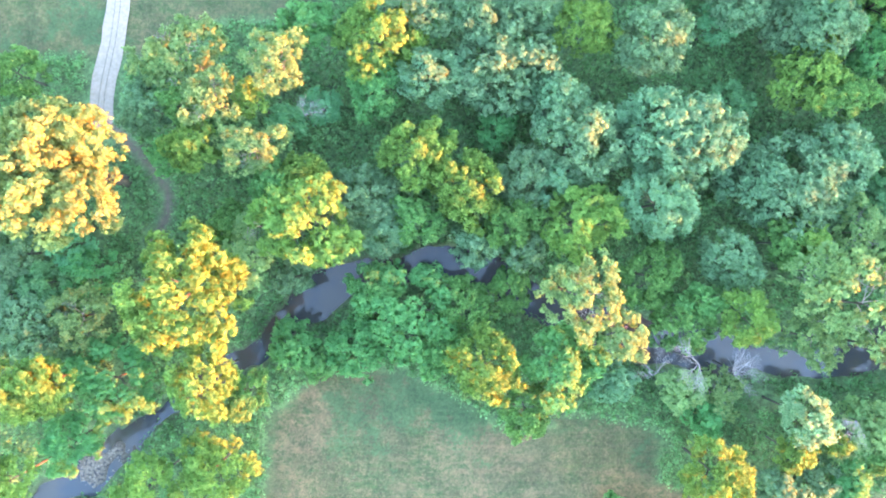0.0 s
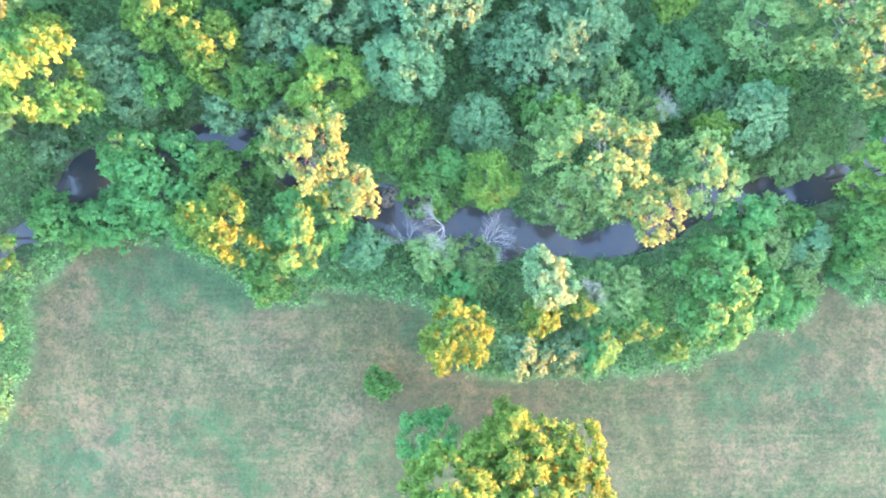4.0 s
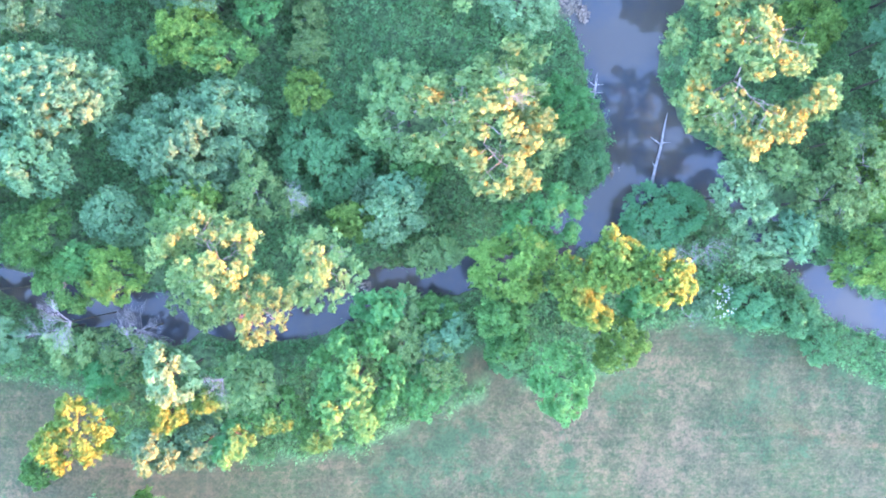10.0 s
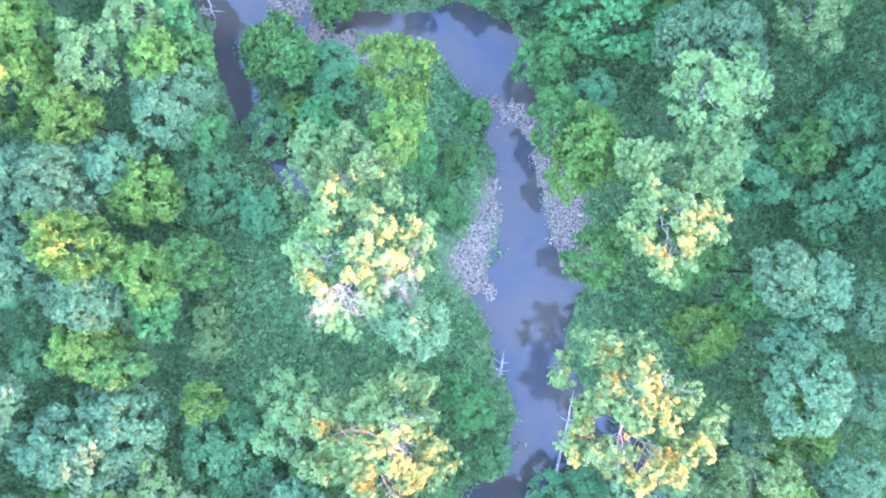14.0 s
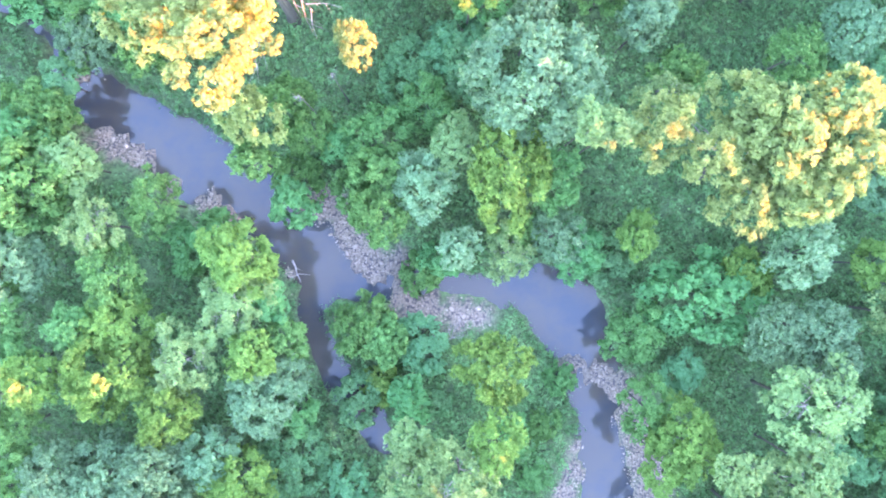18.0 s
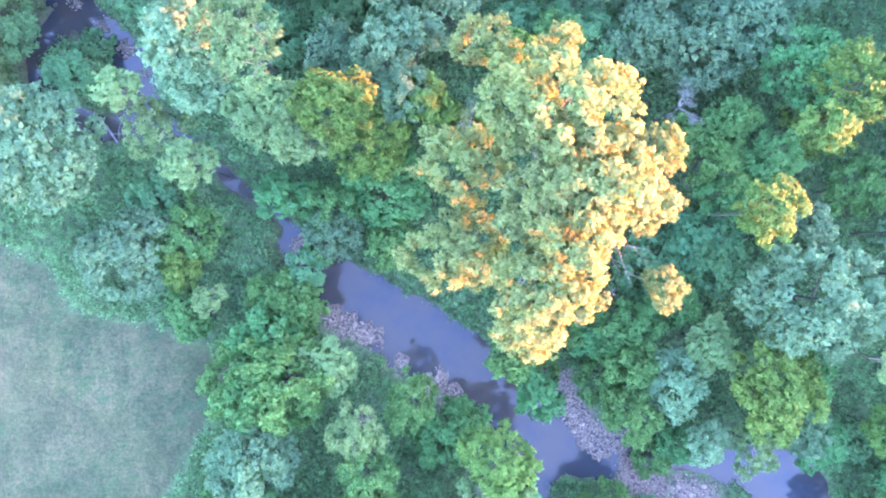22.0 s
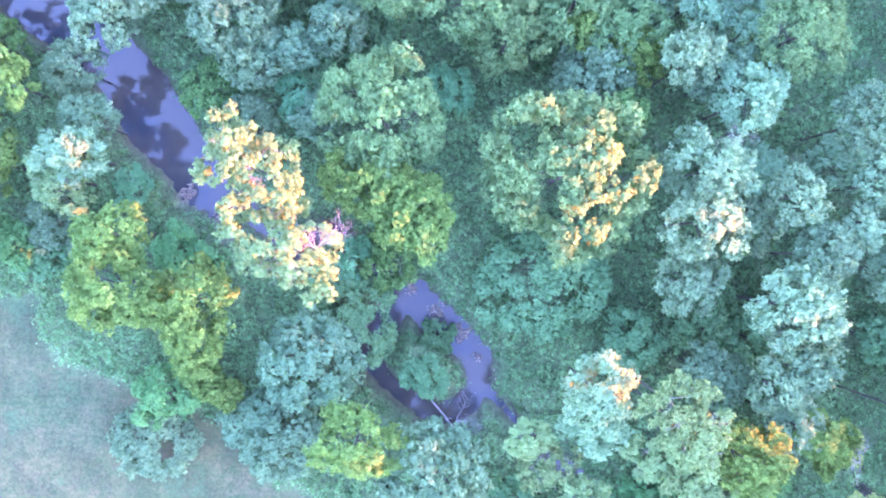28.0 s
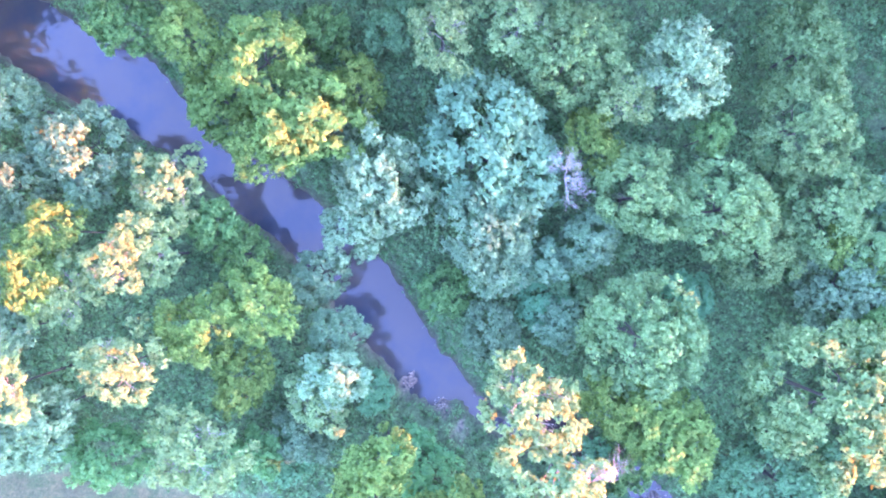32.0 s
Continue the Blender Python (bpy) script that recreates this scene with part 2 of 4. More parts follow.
MAIN_WATER = ((59.6, 56.3, 2.6), (56.8, 57.7, 5.0), (54.4, 59.8, 6.0), (51.4, 62.6, 5.4), (47.9, 65.9, 5.7), (43.8, 69.1, 6.2), (39.0, 72.0, 6.4), (34.2, 74.9, 6.4), (33.9, 75.5, 5.7), (29.8, 77.9, 5.0), (26.3, 80.7, 3.6), (23.6, 83.5, 1.9), (23.2, 85.4, 0.6), (19.1, 88.9, 0.6), (15.6, 91.6, 0.6), (9.5, 97.2, 0.6), (5.4, 102.7, 0.6), (3.0, 106.5, 2.6), (-0.8, 110.3, 3.4), (-2.6, 111.9, 2.2), (-5.4, 114.3, 0.8), (-8.8, 116.7, 0.8), (-12.3, 118.7, 3.3), (-15.0, 116.9, 1.9), (-19.8, 119.5, 1.2), (-25.3, 125.7, 2.2), (-26.3, 123.4, 3.6), (-28.4, 126.5, 5.0), (-31.8, 130.7, 6.7), (-35.2, 135.5, 7.8), (-37.3, 139.3, 6.4), (-44.1, 144.5, 6.4), (-48.9, 147.9, 6.0), (-48.5, 147.0, 4.7), (-54.0, 151.2, 3.6), (-58.2, 155.3, 5.4), (-62.9, 159.5, 7.4), (-69.1, 162.9, 6.7), (-75.2, 165.6, 6.0), (-65, 159.9, 7.0), (-72.5, 165.4, 7), (-79.3, 168.8, 7))
LOOP_WATER = ((-3.3, 111.2, 1.9), (-6.1, 107.1, 2.6), (-7.2, 103.6, 1.9), (-3.4, 99.4, 1.6), (2.1, 97.0, 1.6), (5.6, 100.1, 1.9), (6.0, 103.2, 2.7), (2.9, 106.7, 2.7), (-0.6, 109.5, 2.7))
CREEK = [SOUTH_WATER, POOL_WATER, ARM_WATER, SIDE_WATER, MAIN_WATER, LOOP_WATER]
# shingle bars: x, y, radius
BARS_UPSTREAM = ((93.4, 42.5, 1.7), (93.4, 39.7, 1.9), (93.4, 36.9, 2.2), (94.4, 33.8, 2.4), (95.4, 30.7, 2.6), (96.5, 27.9, 2.2), (86.4, 36.3, 1.0), (86.1, 32.8, 1.4), (85.0, 30.0, 1.9), (83.3, 27.3, 2.3), (83.9, 24.5, 1.4), (86.0, 23.1, 1.0), (85.7, 46.1, 1.4), (89.2, 45.1, 1.3), (92.0, 43.3, 1.9), (92.7, 39.1, 1.9), (58.5, 62.1, 2.1), (60.9, 59.3, 2.1))
BARS_MIDDLE = ((30.8, 73.0, 1.7), (33.2, 71.5, 1.3), (28.7, 74.1, 1.4), (41.7, 66.8, 1.1), (53.4, 65.4, 1.4), (55.9, 65.4, 2.3), (57.6, 62.9, 1.9), (59.6, 60.5, 1.7), (61.7, 58.1, 1.7), (64.5, 58.7, 1.7), (65.5, 54.6, 2.1), (68.6, 53.7, 2.2), (71.7, 52.8, 2.2), (74.1, 52.4, 1.7), (51.3, 57.8, 0.7))
BARS_DOWNSTREAM = ((25.3, 82.6, 1.7), (30.1, 73.2, 1.4), (32.2, 72.0, 1.4), (28.0, 74.2, 1.0), (41.2, 66.2, 1.4), (43.3, 64.4, 1.7), (37.1, 68.6, 0.7), (-2.6, 112.6, 1.1), (0.8, 109.7, 1.1), (3.6, 106.9, 1.0), (5.8, 103.9, 0.7), (-42.1, -27.7, 2.3), (-39.2, -25.8, 1.3), (-29.2, 124.4, 1.0), (-25.7, 121.3, 1.0), (-23.3, 118.8, 0.8), (89.4, 4.0, 1.0), (21.8, -9.3, 1.0), (59.2, -10.0, 0.8))
GRAVEL = BARS_UPSTREAM + BARS_MIDDLE + BARS_DOWNSTREAM
# meadow outlines
SOUTH_MEADOW = ((-24.2, -36.1), (-20.1, -29.2), (-20.1, -21.1), (-14.6, -16), (-9.2, -14.9), (-2.5, -16), (3, -19.1), (7, -22.2), (15.2, -22.9), (13.1, -21.1), (22.6, -21.4), (26.8, -23.8), (26.3, -29.2), (33.4, -31.3), (45.7, -31.4), (58.6, -30.3), (64.1, -27.2), (72.9, -24.1), (73.9, -21.1), (67.6, -25.3), (70.3, -21.9), (70.7, -18.2), (73.7, -17.8), (78.5, -22.9), (84.6, -22.6), (89.4, -19.9), (93.5, -15.8), (98.2, -14.6), (105.7, -16.2), (110.5, -16.2), (115.9, -19), (126.3, -25.5), (138.8, -36.5), (152.8, -50.4), (260, -90), (260, -400), (-60, -400))
NORTH_MEADOW = ((-3.1, 37.5), (1, 42.8), (5, 48), (9.7, 54.2), (13.3, 60.9), (16.7, 64.9), (17.3, 69.6), (7.7, 73.6), (-1.9, 75), (-4.2, 80), (-9.8, 83), (-12.7, 87.7), (-19.5, 90), (-21.4, 97.1), (-25.4, 97.4), (-35.4, 101.4), (-44, 104.1), (-45.2, 111.5), (-53.2, 112.1), (-70.3, 114.8), (-160, 110), (-160, 20), (-52, 22), (-32, 22), (-28.5, 25.5), (-25, 26.5), (-15, 27), (-10, 31))
MEADOWS = [SOUTH_MEADOW, NORTH_MEADOW]
RIFFLES = [(55.4, 55.0, 2.1), (27.4, 78.6, 2.1), (88.7, 41.2, 1.5), (90.1, 35.6, 1.7), (89.4, 31.4, 1.3), (24.7, 81.7, 1.4), (-2.6, 110.5, 1.0), (1.5, 106.4, 1.5), (5.6, 101.8, 1.3), (-6.1, 105.7, 1.0), (89.2, 41.1, 1.5), (88.8, 36.3, 1.4), (89.9, 32.5, 1.3), (26.0, 80.2, 1.5), (29.4, 76.2, 1.4), (34.0, 74.2, 0.7), (-23.6, 122.7, 1.9), (-43.5, -29.3, 1.3), (53.6, 55.6, 1.4)]
DEAD_UPSTREAM = ((33.2, -15, 7, 2.8), (28.3, -13.2, 9, 2.9), (34, -14.7, 5, 2.9), (51.7, -0.2, 8, 2.1), (97.8, -13.8, 2.5, 2), (99.2, -5.5, 4, 2.6), (45, 95.2, 12, 2), (67.6, 97.8, 9, 2.6), (31.8, 129.5, 13, 2))
DEAD_MIDDLE = ((-13.3, 147.7, 14, 2.5), (3.1, 96.4, 1.2, 3.1), (71, 49.7, 1.5, 2.3), (55.8, 75.8, 15, 0.7), (58.8, 78.2, 14, 0.7), (-14.6, 13.8, 8, 2), (-20.5, 1.8, 9, 1.6), (97.6, -6.8, 5, 2.6), (70.2, 25.4, 18, 3.2))
DEAD_DOWNSTREAM = ((75.8, 26.2, 15, 2.5), (102.9, 71.6, 17, 2.4), (-10.9, 117.5, 15, 3.3), (-13.3, 148.6, 14, 1.7), (55, 112.1, 11, 1.8), (24.5, -14.7, 7, 2.4), (44.9, -19.2, 10, 2), (74.6, 9.5, 15, 2.2))
DEAD_TREES = DEAD_UPSTREAM + DEAD_MIDDLE + DEAD_DOWNSTREAM
LOGS = ((93.9, 0.7, 96.1, 11.0, 0.25, 0.2), (86.4, 10.2, 87.5, 15.2, 0.3, 0.17), (71.8, 49.4, 69.0, 50.8, 0.3, 0.14), (0.2, 98.7, 5.0, 92.5, 0.4, 0.15), (51.5, 59.2, 52.5, 56.5, 0.3, 0.12), (86.5, 11.7, 87.5, 15.9, 0.3, 0.12))
BLOSSOM = (101.4, -11.9)
TRACK = ((-35.1, 62), (-36.9, 42.1), (-37.7, 32.8), (-38, 27.4), (-38.5, 23.4), (-39.4, 19.4), (-40, 15.4), (-39.1, 13.7))
FOOTPATH = ((-38.7, 13.7), (-36.4, 11.4), (-34.1, 9), (-32.2, 6), (-32.4, 2.9), (-34.1, -0.1))


def smooth_line(points, step=1.5):
    """A Catmull-Rom line through the bends."""
    p = np.array(points, float)
    p = np.vstack([2 * p[0] - p[1], p, 2 * p[-1] - p[-2]])
    out = []
    for a, b, c, d in zip(p, p[1:], p[2:], p[3:]):
        n = max(2, int(np.hypot(*(c - b)[:2]) / step))
        for u in np.arange(n) / n:
            out.append(0.5 * (2 * b + (c - a) * u + (2 * a - 5 * b + 4 * c - d) * u * u + (3 * b - a - 3 * c + d) * u ** 3))
    out.append(p[-2])
    return np.array(out)


def line_gap(x, y, line):
    """For each place: the metres from the line's middle, less its half width (negative inside)."""
    best = np.full(x.shape, 1e9)
    for a, b in zip(line, line[1:]):
        d = b[:2] - a[:2]
        near = (np.abs(x - a[0]) < 40) & (np.abs(y - a[1]) < 40)
        if not near.any():
            continue
        px, py = x[near] - a[0], y[near] - a[1]
        u = np.clip((px * d[0] + py * d[1]) / max(d @ d, 1e-9), 0, 1)
        gap = np.hypot(px - u * d[0], py - u * d[1]) - (a[2] + (b[2] - a[2]) * u) / 2
        best[near] = np.minimum(best[near], gap)
    return best


def inside_gap(x, y, outline):
    """Signed metres to an outline: negative inside."""
    o = np.array(outline, float)
    best, odd = np.full(x.shape, 1e9), np.zeros(x.shape, bool)
    for a, b in zip(o, np.roll(o, -1, axis=0)):
        d = b - a
        u = np.clip(((x - a[0]) * d[0] + (y - a[1]) * d[1]) / max(d @ d, 1e-9), 0, 1)
        best = np.minimum(best, np.hypot(x - a[0] - u * d[0], y - a[1] - u * d[1]))
        if a[1] != b[1]:
            crosses = ((a[1] > y) != (b[1] > y)) & (x < (b[0] - a[0]) * (y - a[1]) / (b[1] - a[1]) + a[0])
            odd ^= crosses
    return np.where(odd, -best, best)


def waves(x, y, size, seed):
    """Cheap smooth noise from a few crossing sines, about -1 to 1."""
    r = np.random.RandomState(seed)
    total = np.zeros_like(x)
    for _ in range(7):
        a, k, ph = r.rand() * 6.283, (0.6 + 1.1 * r.rand()) / size * 6.283, r.rand() * 6.283
        total += np.sin((x * math.cos(a) + y * math.sin(a)) * k + ph)
    return total / 3.5


COURSES = [smooth_line(c) for c in CREEK]
TRACK_LINE = smooth_line([(x, y, 2.9) for x, y in TRACK])
PATH_LINE = smooth_line([(x, y, 0.8) for x, y in FOOTPATH])


def step01(v, lo, hi):
    u = np.clip((v - lo) / (hi - lo), 0, 1)
    return u * u * (3 - 2 * u)


def land(x, y):
    """Height and covers at places x, y (arrays)."""
    wobble = waves(x, y, 9, 3) * 0.5 + waves(x, y, 3.1, 4) * 0.3
    creek = np.min([line_gap(x, y, c) for c in COURSES], axis=0) + wobble * 0.7
    meadow_gap = np.min([inside_gap(x, y, f) for f in MEADOWS], axis=0) + wobble * 0.8
    gravel_gap = np.min([np.hypot(x - gx, y - gy) - gr for gx, gy, gr in GRAVEL], axis=0) + wobble * 1.1 + 0.5 * waves(x, y, 1.6, 6)
    far = np.hypot(x - 40, y - 60)
    top = 1.3 + 1.6 * step01(y, 40, 110) * step01(-x, -60, 20) + 0.9 * step01(-x, -60, 20) - 0.5 * step01(x, 60, 110)
    top = top + 0.25 * waves(x, y, 26, 5)
    bank = step01(creek, -0.6, 3.2)
    bank = np.where(gravel_gap < 1.5, np.minimum(bank, step01(creek, -0.8, 5.0) * 0.9), bank)
    z = -0.7 + (top + 0.7) * bank
    # shingle lies just out of the water
    bar = 1 - step01(gravel_gap, -0.6, 0.8)
    z = np.where(gravel_gap < 0.8, np.maximum(z, -0.7 + bar * (1.02 + 0.12 * waves(x, y, 1.7, 8))), z)
    meadow = 1 - step01(meadow_gap, -0.8, 0.8)
    mud = np.maximum((1 - step01(creek, 0.0, 1.3)) * 0.9, 1 - step01(line_gap(x, y, PATH_LINE), -0.3, 0.5))
    return z, meadow, mud, bar, creek, meadow_gap, gravel_gap, far


def part(name, data, mat, parent=None, label="", pose_m=None):
    """Links a mesh as one object, under a thing where one is given."""
    if isinstance(data, bmesh.types.BMesh):
        me = bpy.data.meshes.new(name)
        data.to_mesh(me)
        data.free()
        data = me
    if mat is not None and not data.materials:
        data.materials.append(mat)
    ob = new(name, data)
    if parent is not None:
        ob.parent = parent
    if pose_m is not None:
        ob.matrix_basis = pose_m
    if label:
        tagged(ob, label)
    return ob


def mesh_from(name, verts, faces, smooth=False, normals=None, tones=None):
    me = bpy.data.meshes.new(name)
    verts, faces = np.asarray(verts, np.float32), np.asarray(faces, np.int32)
    k = faces.shape[1]
    me.vertices.add(len(verts))
    me.vertices.foreach_set("co", verts.ravel())
    me.loops.add(faces.size)
    me.loops.foreach_set("vertex_index", faces.ravel())
    me.polygons.add(len(faces))
    me.polygons.foreach_set("loop_start", np.arange(0, faces.size, k, dtype=np.int32))
    me.polygons.foreach_set("use_smooth", np.full(len(faces), smooth))
    me.update(calc_edges=True)
    if normals is not None:
        me.normals_split_custom_set_from_vertices(normals.astype(np.float32))
    if tones is not None:
        me.attributes.new("tone", "FLOAT", "POINT").data.foreach_set("value", tones.astype(np.float32))
    return me


HEIGHTS = []


def height_at(x, y):
    """The ground's height at one place, from its grid."""
    xs, ys, z = HEIGHTS[0]
    return float(z[min(np.searchsorted(ys, y), len(ys) - 1), min(np.searchsorted(xs, x), len(xs) - 1)])


def build_ground():
    near_x, near_y = np.arange(-120, 171, 0.65), np.arange(-80, 211, 0.65)
    far_out = np.array([8, 20, 45, 100, 220, 500, 1100, 2500, 4500.0])
    xs = np.concatenate([near_x[0] - far_out[::-1], near_x, near_x[-1] + far_out])
    ys = np.concatenate([near_y[0] - far_out[::-1], near_y, near_y[-1] + far_out])
    gx, gy = np.meshgrid(xs, ys)
    x, y = gx.ravel(), gy.ravel()
    z, meadow, mud, bar, creek, mg, gg, far = land(x, y)
    z = z + 0.06 * waves(x, y, 2.3, 11) * (1 - bar)
    nx = len(xs)
    HEIGHTS.append((xs, ys, z.reshape(len(ys), nx)))
    i = (np.arange(len(ys) - 1)[:, None] * nx + np.arange(nx - 1)[None, :]).ravel()
    me = mesh_from("ground", np.stack([x, y, z], 1), np.stack([i, i + 1, i + nx + 1, i + nx], 1), True)
    for name, values in (("meadow", meadow), ("mud", mud), ("gravel", bar), ("dry", 1 - 0.45 * step01(y, -5, 40))):
        a = me.attributes.new(name, "FLOAT", "POINT")
        a.data.foreach_set("value", values.astype(np.float32))
    tagged(part("ground", me, GROUND), "wooded creek valley floor with mown straw-green meadows", "ground", kind="structure")


build_ground()
water_mesh = mesh_from("water", [(-400, -300, 0), (400, -300, 0), (400, 450, 0), (-400, 450, 0)], [(0, 1, 2, 3)])
tagged(part("water", water_mesh, WATER), "still blue-grey creek water between wooded banks", "water", kind="structure")


def build_track():
    """Two-rut farm track, a strip with a crown and worn wheel lines."""
    line = TRACK_LINE
    d = np.gradient(line[:, :2], axis=0)
    nrm = np.stack([-d[:, 1], d[:, 0]], 1) / np.hypot(d[:, 0], d[:, 1])[:, None]

    def strip(name, lo, hi, lift, mat, parent):
        rows = []
        for k in range(5):
            off = lo + (hi - lo) * k / 4
            edge = (0.14 if hi - lo > 1 else 0.05) * waves(line[:, 0] * 3, line[:, 1] * 3, 4, 20 + k) * (k in (0, 4))
            p = line[:, :2] + nrm * (off + edge)[:, None]
            z = land(p[:, 0], p[:, 1])[0] + lift + 0.04 * math.sin(math.pi * k / 4)
            rows.append(np.column_stack([p, z]))
        v = np.stack(rows, 1).reshape(-1, 3)
        i = (np.arange(len(line) - 1)[:, None] * 5 + np.arange(4)[None, :]).ravel()
        return part(name, mesh_from(name, v, np.stack([i, i + 1, i + 6, i + 5], 1), True), mat, parent)
    track = strip("track", -1.45, 1.45, 0.12, TRACK_DIRT, None)
    strip("wheel_rut", -0.42, -0.20, 0.14, TRACK_RUT, track)
    strip("wheel_rut", 0.22, 0.40, 0.14, TRACK_RUT, track)
    tagged(track, "pale gravel farm track with two wheel ruts", "track", kind="structure")


build_track()

# ---- trees ----
rng = np.random.RandomState(7)


def ico_template(level):
    bm = bmesh.new()
    bmesh.ops.create_icosphere(bm, subdivisions=level, radius=1)
    v = np.array([tuple(q.co) for q in bm.verts])
    f = np.array([[q.index for q in face.verts] for face in bm.faces])
    bm.free()
    return v, f


ICO1, ICO2 = ico_template(1), ico_template(2)


def leaf_cloud(centres, radii, leaves, size, seed, core=ICO1, flat=0.85, core_size=0.62, round_off=0.45, spread=(0.72, 0.40)):
    """Clumps of foliage: a rough core and many small leaf sprays standing off it."""
    r = np.random.RandomState(seed)
    verts, faces, normals, tones, base = [], [], [], [], 0
    cv, cf = core
    for c, rad in zip(centres, radii):
        bumpy = cv * (core_size + 0.20 * r.rand(len(cv), 1)) * rad * np.array([1, 1, flat]) + c
        verts.append(bumpy)
        faces.append(cf + base)
        base += len(cv)
        d = r.normal(size=(leaves, 3))
        d[:, 2] = np.abs(d[:, 2]) * 0.95 - 0.25
        d /= np.linalg.norm(d, axis=1)[:, None]
        pos = c + d * rad * (spread[0] + spread[1] * r.rand(leaves, 1)) * np.array([1, 1, flat])
        t1 = np.cross(d, r.normal(size=(leaves, 3)))
        t1 /= np.linalg.norm(t1, axis=1)[:, None]
        t2 = np.cross(d, t1)
        tilt = d * (r.rand(leaves, 1) - 0.2) * 1.5
        s = size * (0.6 + 0.8 * r.rand(leaves, 1))
        tri = np.stack([pos - (t1 * 0.55 - tilt * 0.3) * s, pos + (t1 * 0.55 + tilt * 0.3) * s, pos + (t2 + tilt) * s], 1)
        verts.append(tri.reshape(-1, 3))
        flat_n = np.cross(tri[:, 1] - tri[:, 0], tri[:, 2] - tri[:, 0])
        flat_n /= np.linalg.norm(flat_n, axis=1)[:, None] + 1e-9
        flat_n *= np.sign((flat_n * d).sum(1))[:, None]
        n = d * round_off + flat_n * 0.6
        normals += [cv, np.repeat(n / np.linalg.norm(n, axis=1)[:, None], 3, axis=0)]
        faces.append(np.arange(leaves * 3).reshape(-1, 3) + base)
        base += leaves * 3
        tones.append(np.full(len(cv) + leaves * 3, r.rand()))
    return np.concatenate(verts), np.concatenate(faces), True, np.concatenate(normals), np.concatenate(tones)


def spray_cloud(centres, radii, sprays, leaves, size, seed, core_size=0.40, loose=0.23):
    """Puffs of foliage: a small rough core, sprays of leaves standing all round it, and the leaves bunched on their sprays."""
    r = np.random.RandomState(seed)
    verts, faces, normals, tones, base = [], [], [], [], 0
    cv, cf = ICO1
    for c, rad in zip(centres, radii):
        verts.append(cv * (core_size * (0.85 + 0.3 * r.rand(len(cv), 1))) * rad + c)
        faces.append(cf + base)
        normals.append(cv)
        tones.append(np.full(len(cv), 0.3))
        base += len(cv)
        s = r.normal(size=(sprays, 3))
        s[:, 2] = np.abs(s[:, 2]) * 1.05 - 0.3
        s /= np.linalg.norm(s, axis=1)[:, None]
        reach = 0.70 + 0.30 * r.rand(sprays, 1)
        pick = r.randint(sprays, size=leaves)
        e = r.normal(size=(leaves, 3))
        e[:, 2] = np.abs(e[:, 2]) - 0.25
        e /= np.linalg.norm(e, axis=1)[:, None]
        pos = c + rad * (s[pick] * reach[pick] + e * loose * (0.5 + 0.7 * r.rand(leaves, 1)))
        d = s[pick] * 0.6 + e
        d /= np.linalg.norm(d, axis=1)[:, None] + 1e-9
        face = d + r.normal(size=(leaves, 3)) * 0.55
        face /= np.linalg.norm(face, axis=1)[:, None] + 1e-9
        t1 = np.cross(face, r.normal(size=(leaves, 3)))
        t1 /= np.linalg.norm(t1, axis=1)[:, None] + 1e-9
        t2 = np.cross(face, t1)
        w = size * (0.6 + 0.8 * r.rand(leaves, 1))
        tri = np.stack([pos - t1 * 0.5 * w, pos + t1 * 0.5 * w, pos + t2 * 1.1 * w], 1)
        verts.append(tri.reshape(-1, 3))
        flat_n = np.cross(tri[:, 1] - tri[:, 0], tri[:, 2] - tri[:, 0])
        flat_n /= np.linalg.norm(flat_n, axis=1)[:, None] + 1e-9
        flat_n *= np.sign((flat_n * d).sum(1))[:, None]
        tones.append(np.repeat(np.clip(0.5 * r.rand(sprays)[pick] + 0.3 * r.rand() + 0.2 * r.rand(leaves), 0, 1), 3))
        n = s[pick] * 0.35 + e * 0.30 + flat_n * 0.6
        normals.append(np.repeat(n / (np.linalg.norm(n, axis=1)[:, None] + 1e-9), 3, axis=0))
        faces.append(np.arange(leaves * 3).reshape(-1, 3) + base)
        base += leaves * 3
    return np.concatenate(verts), np.concatenate(faces), True, np.concatenate(normals), np.concatenate(tones)


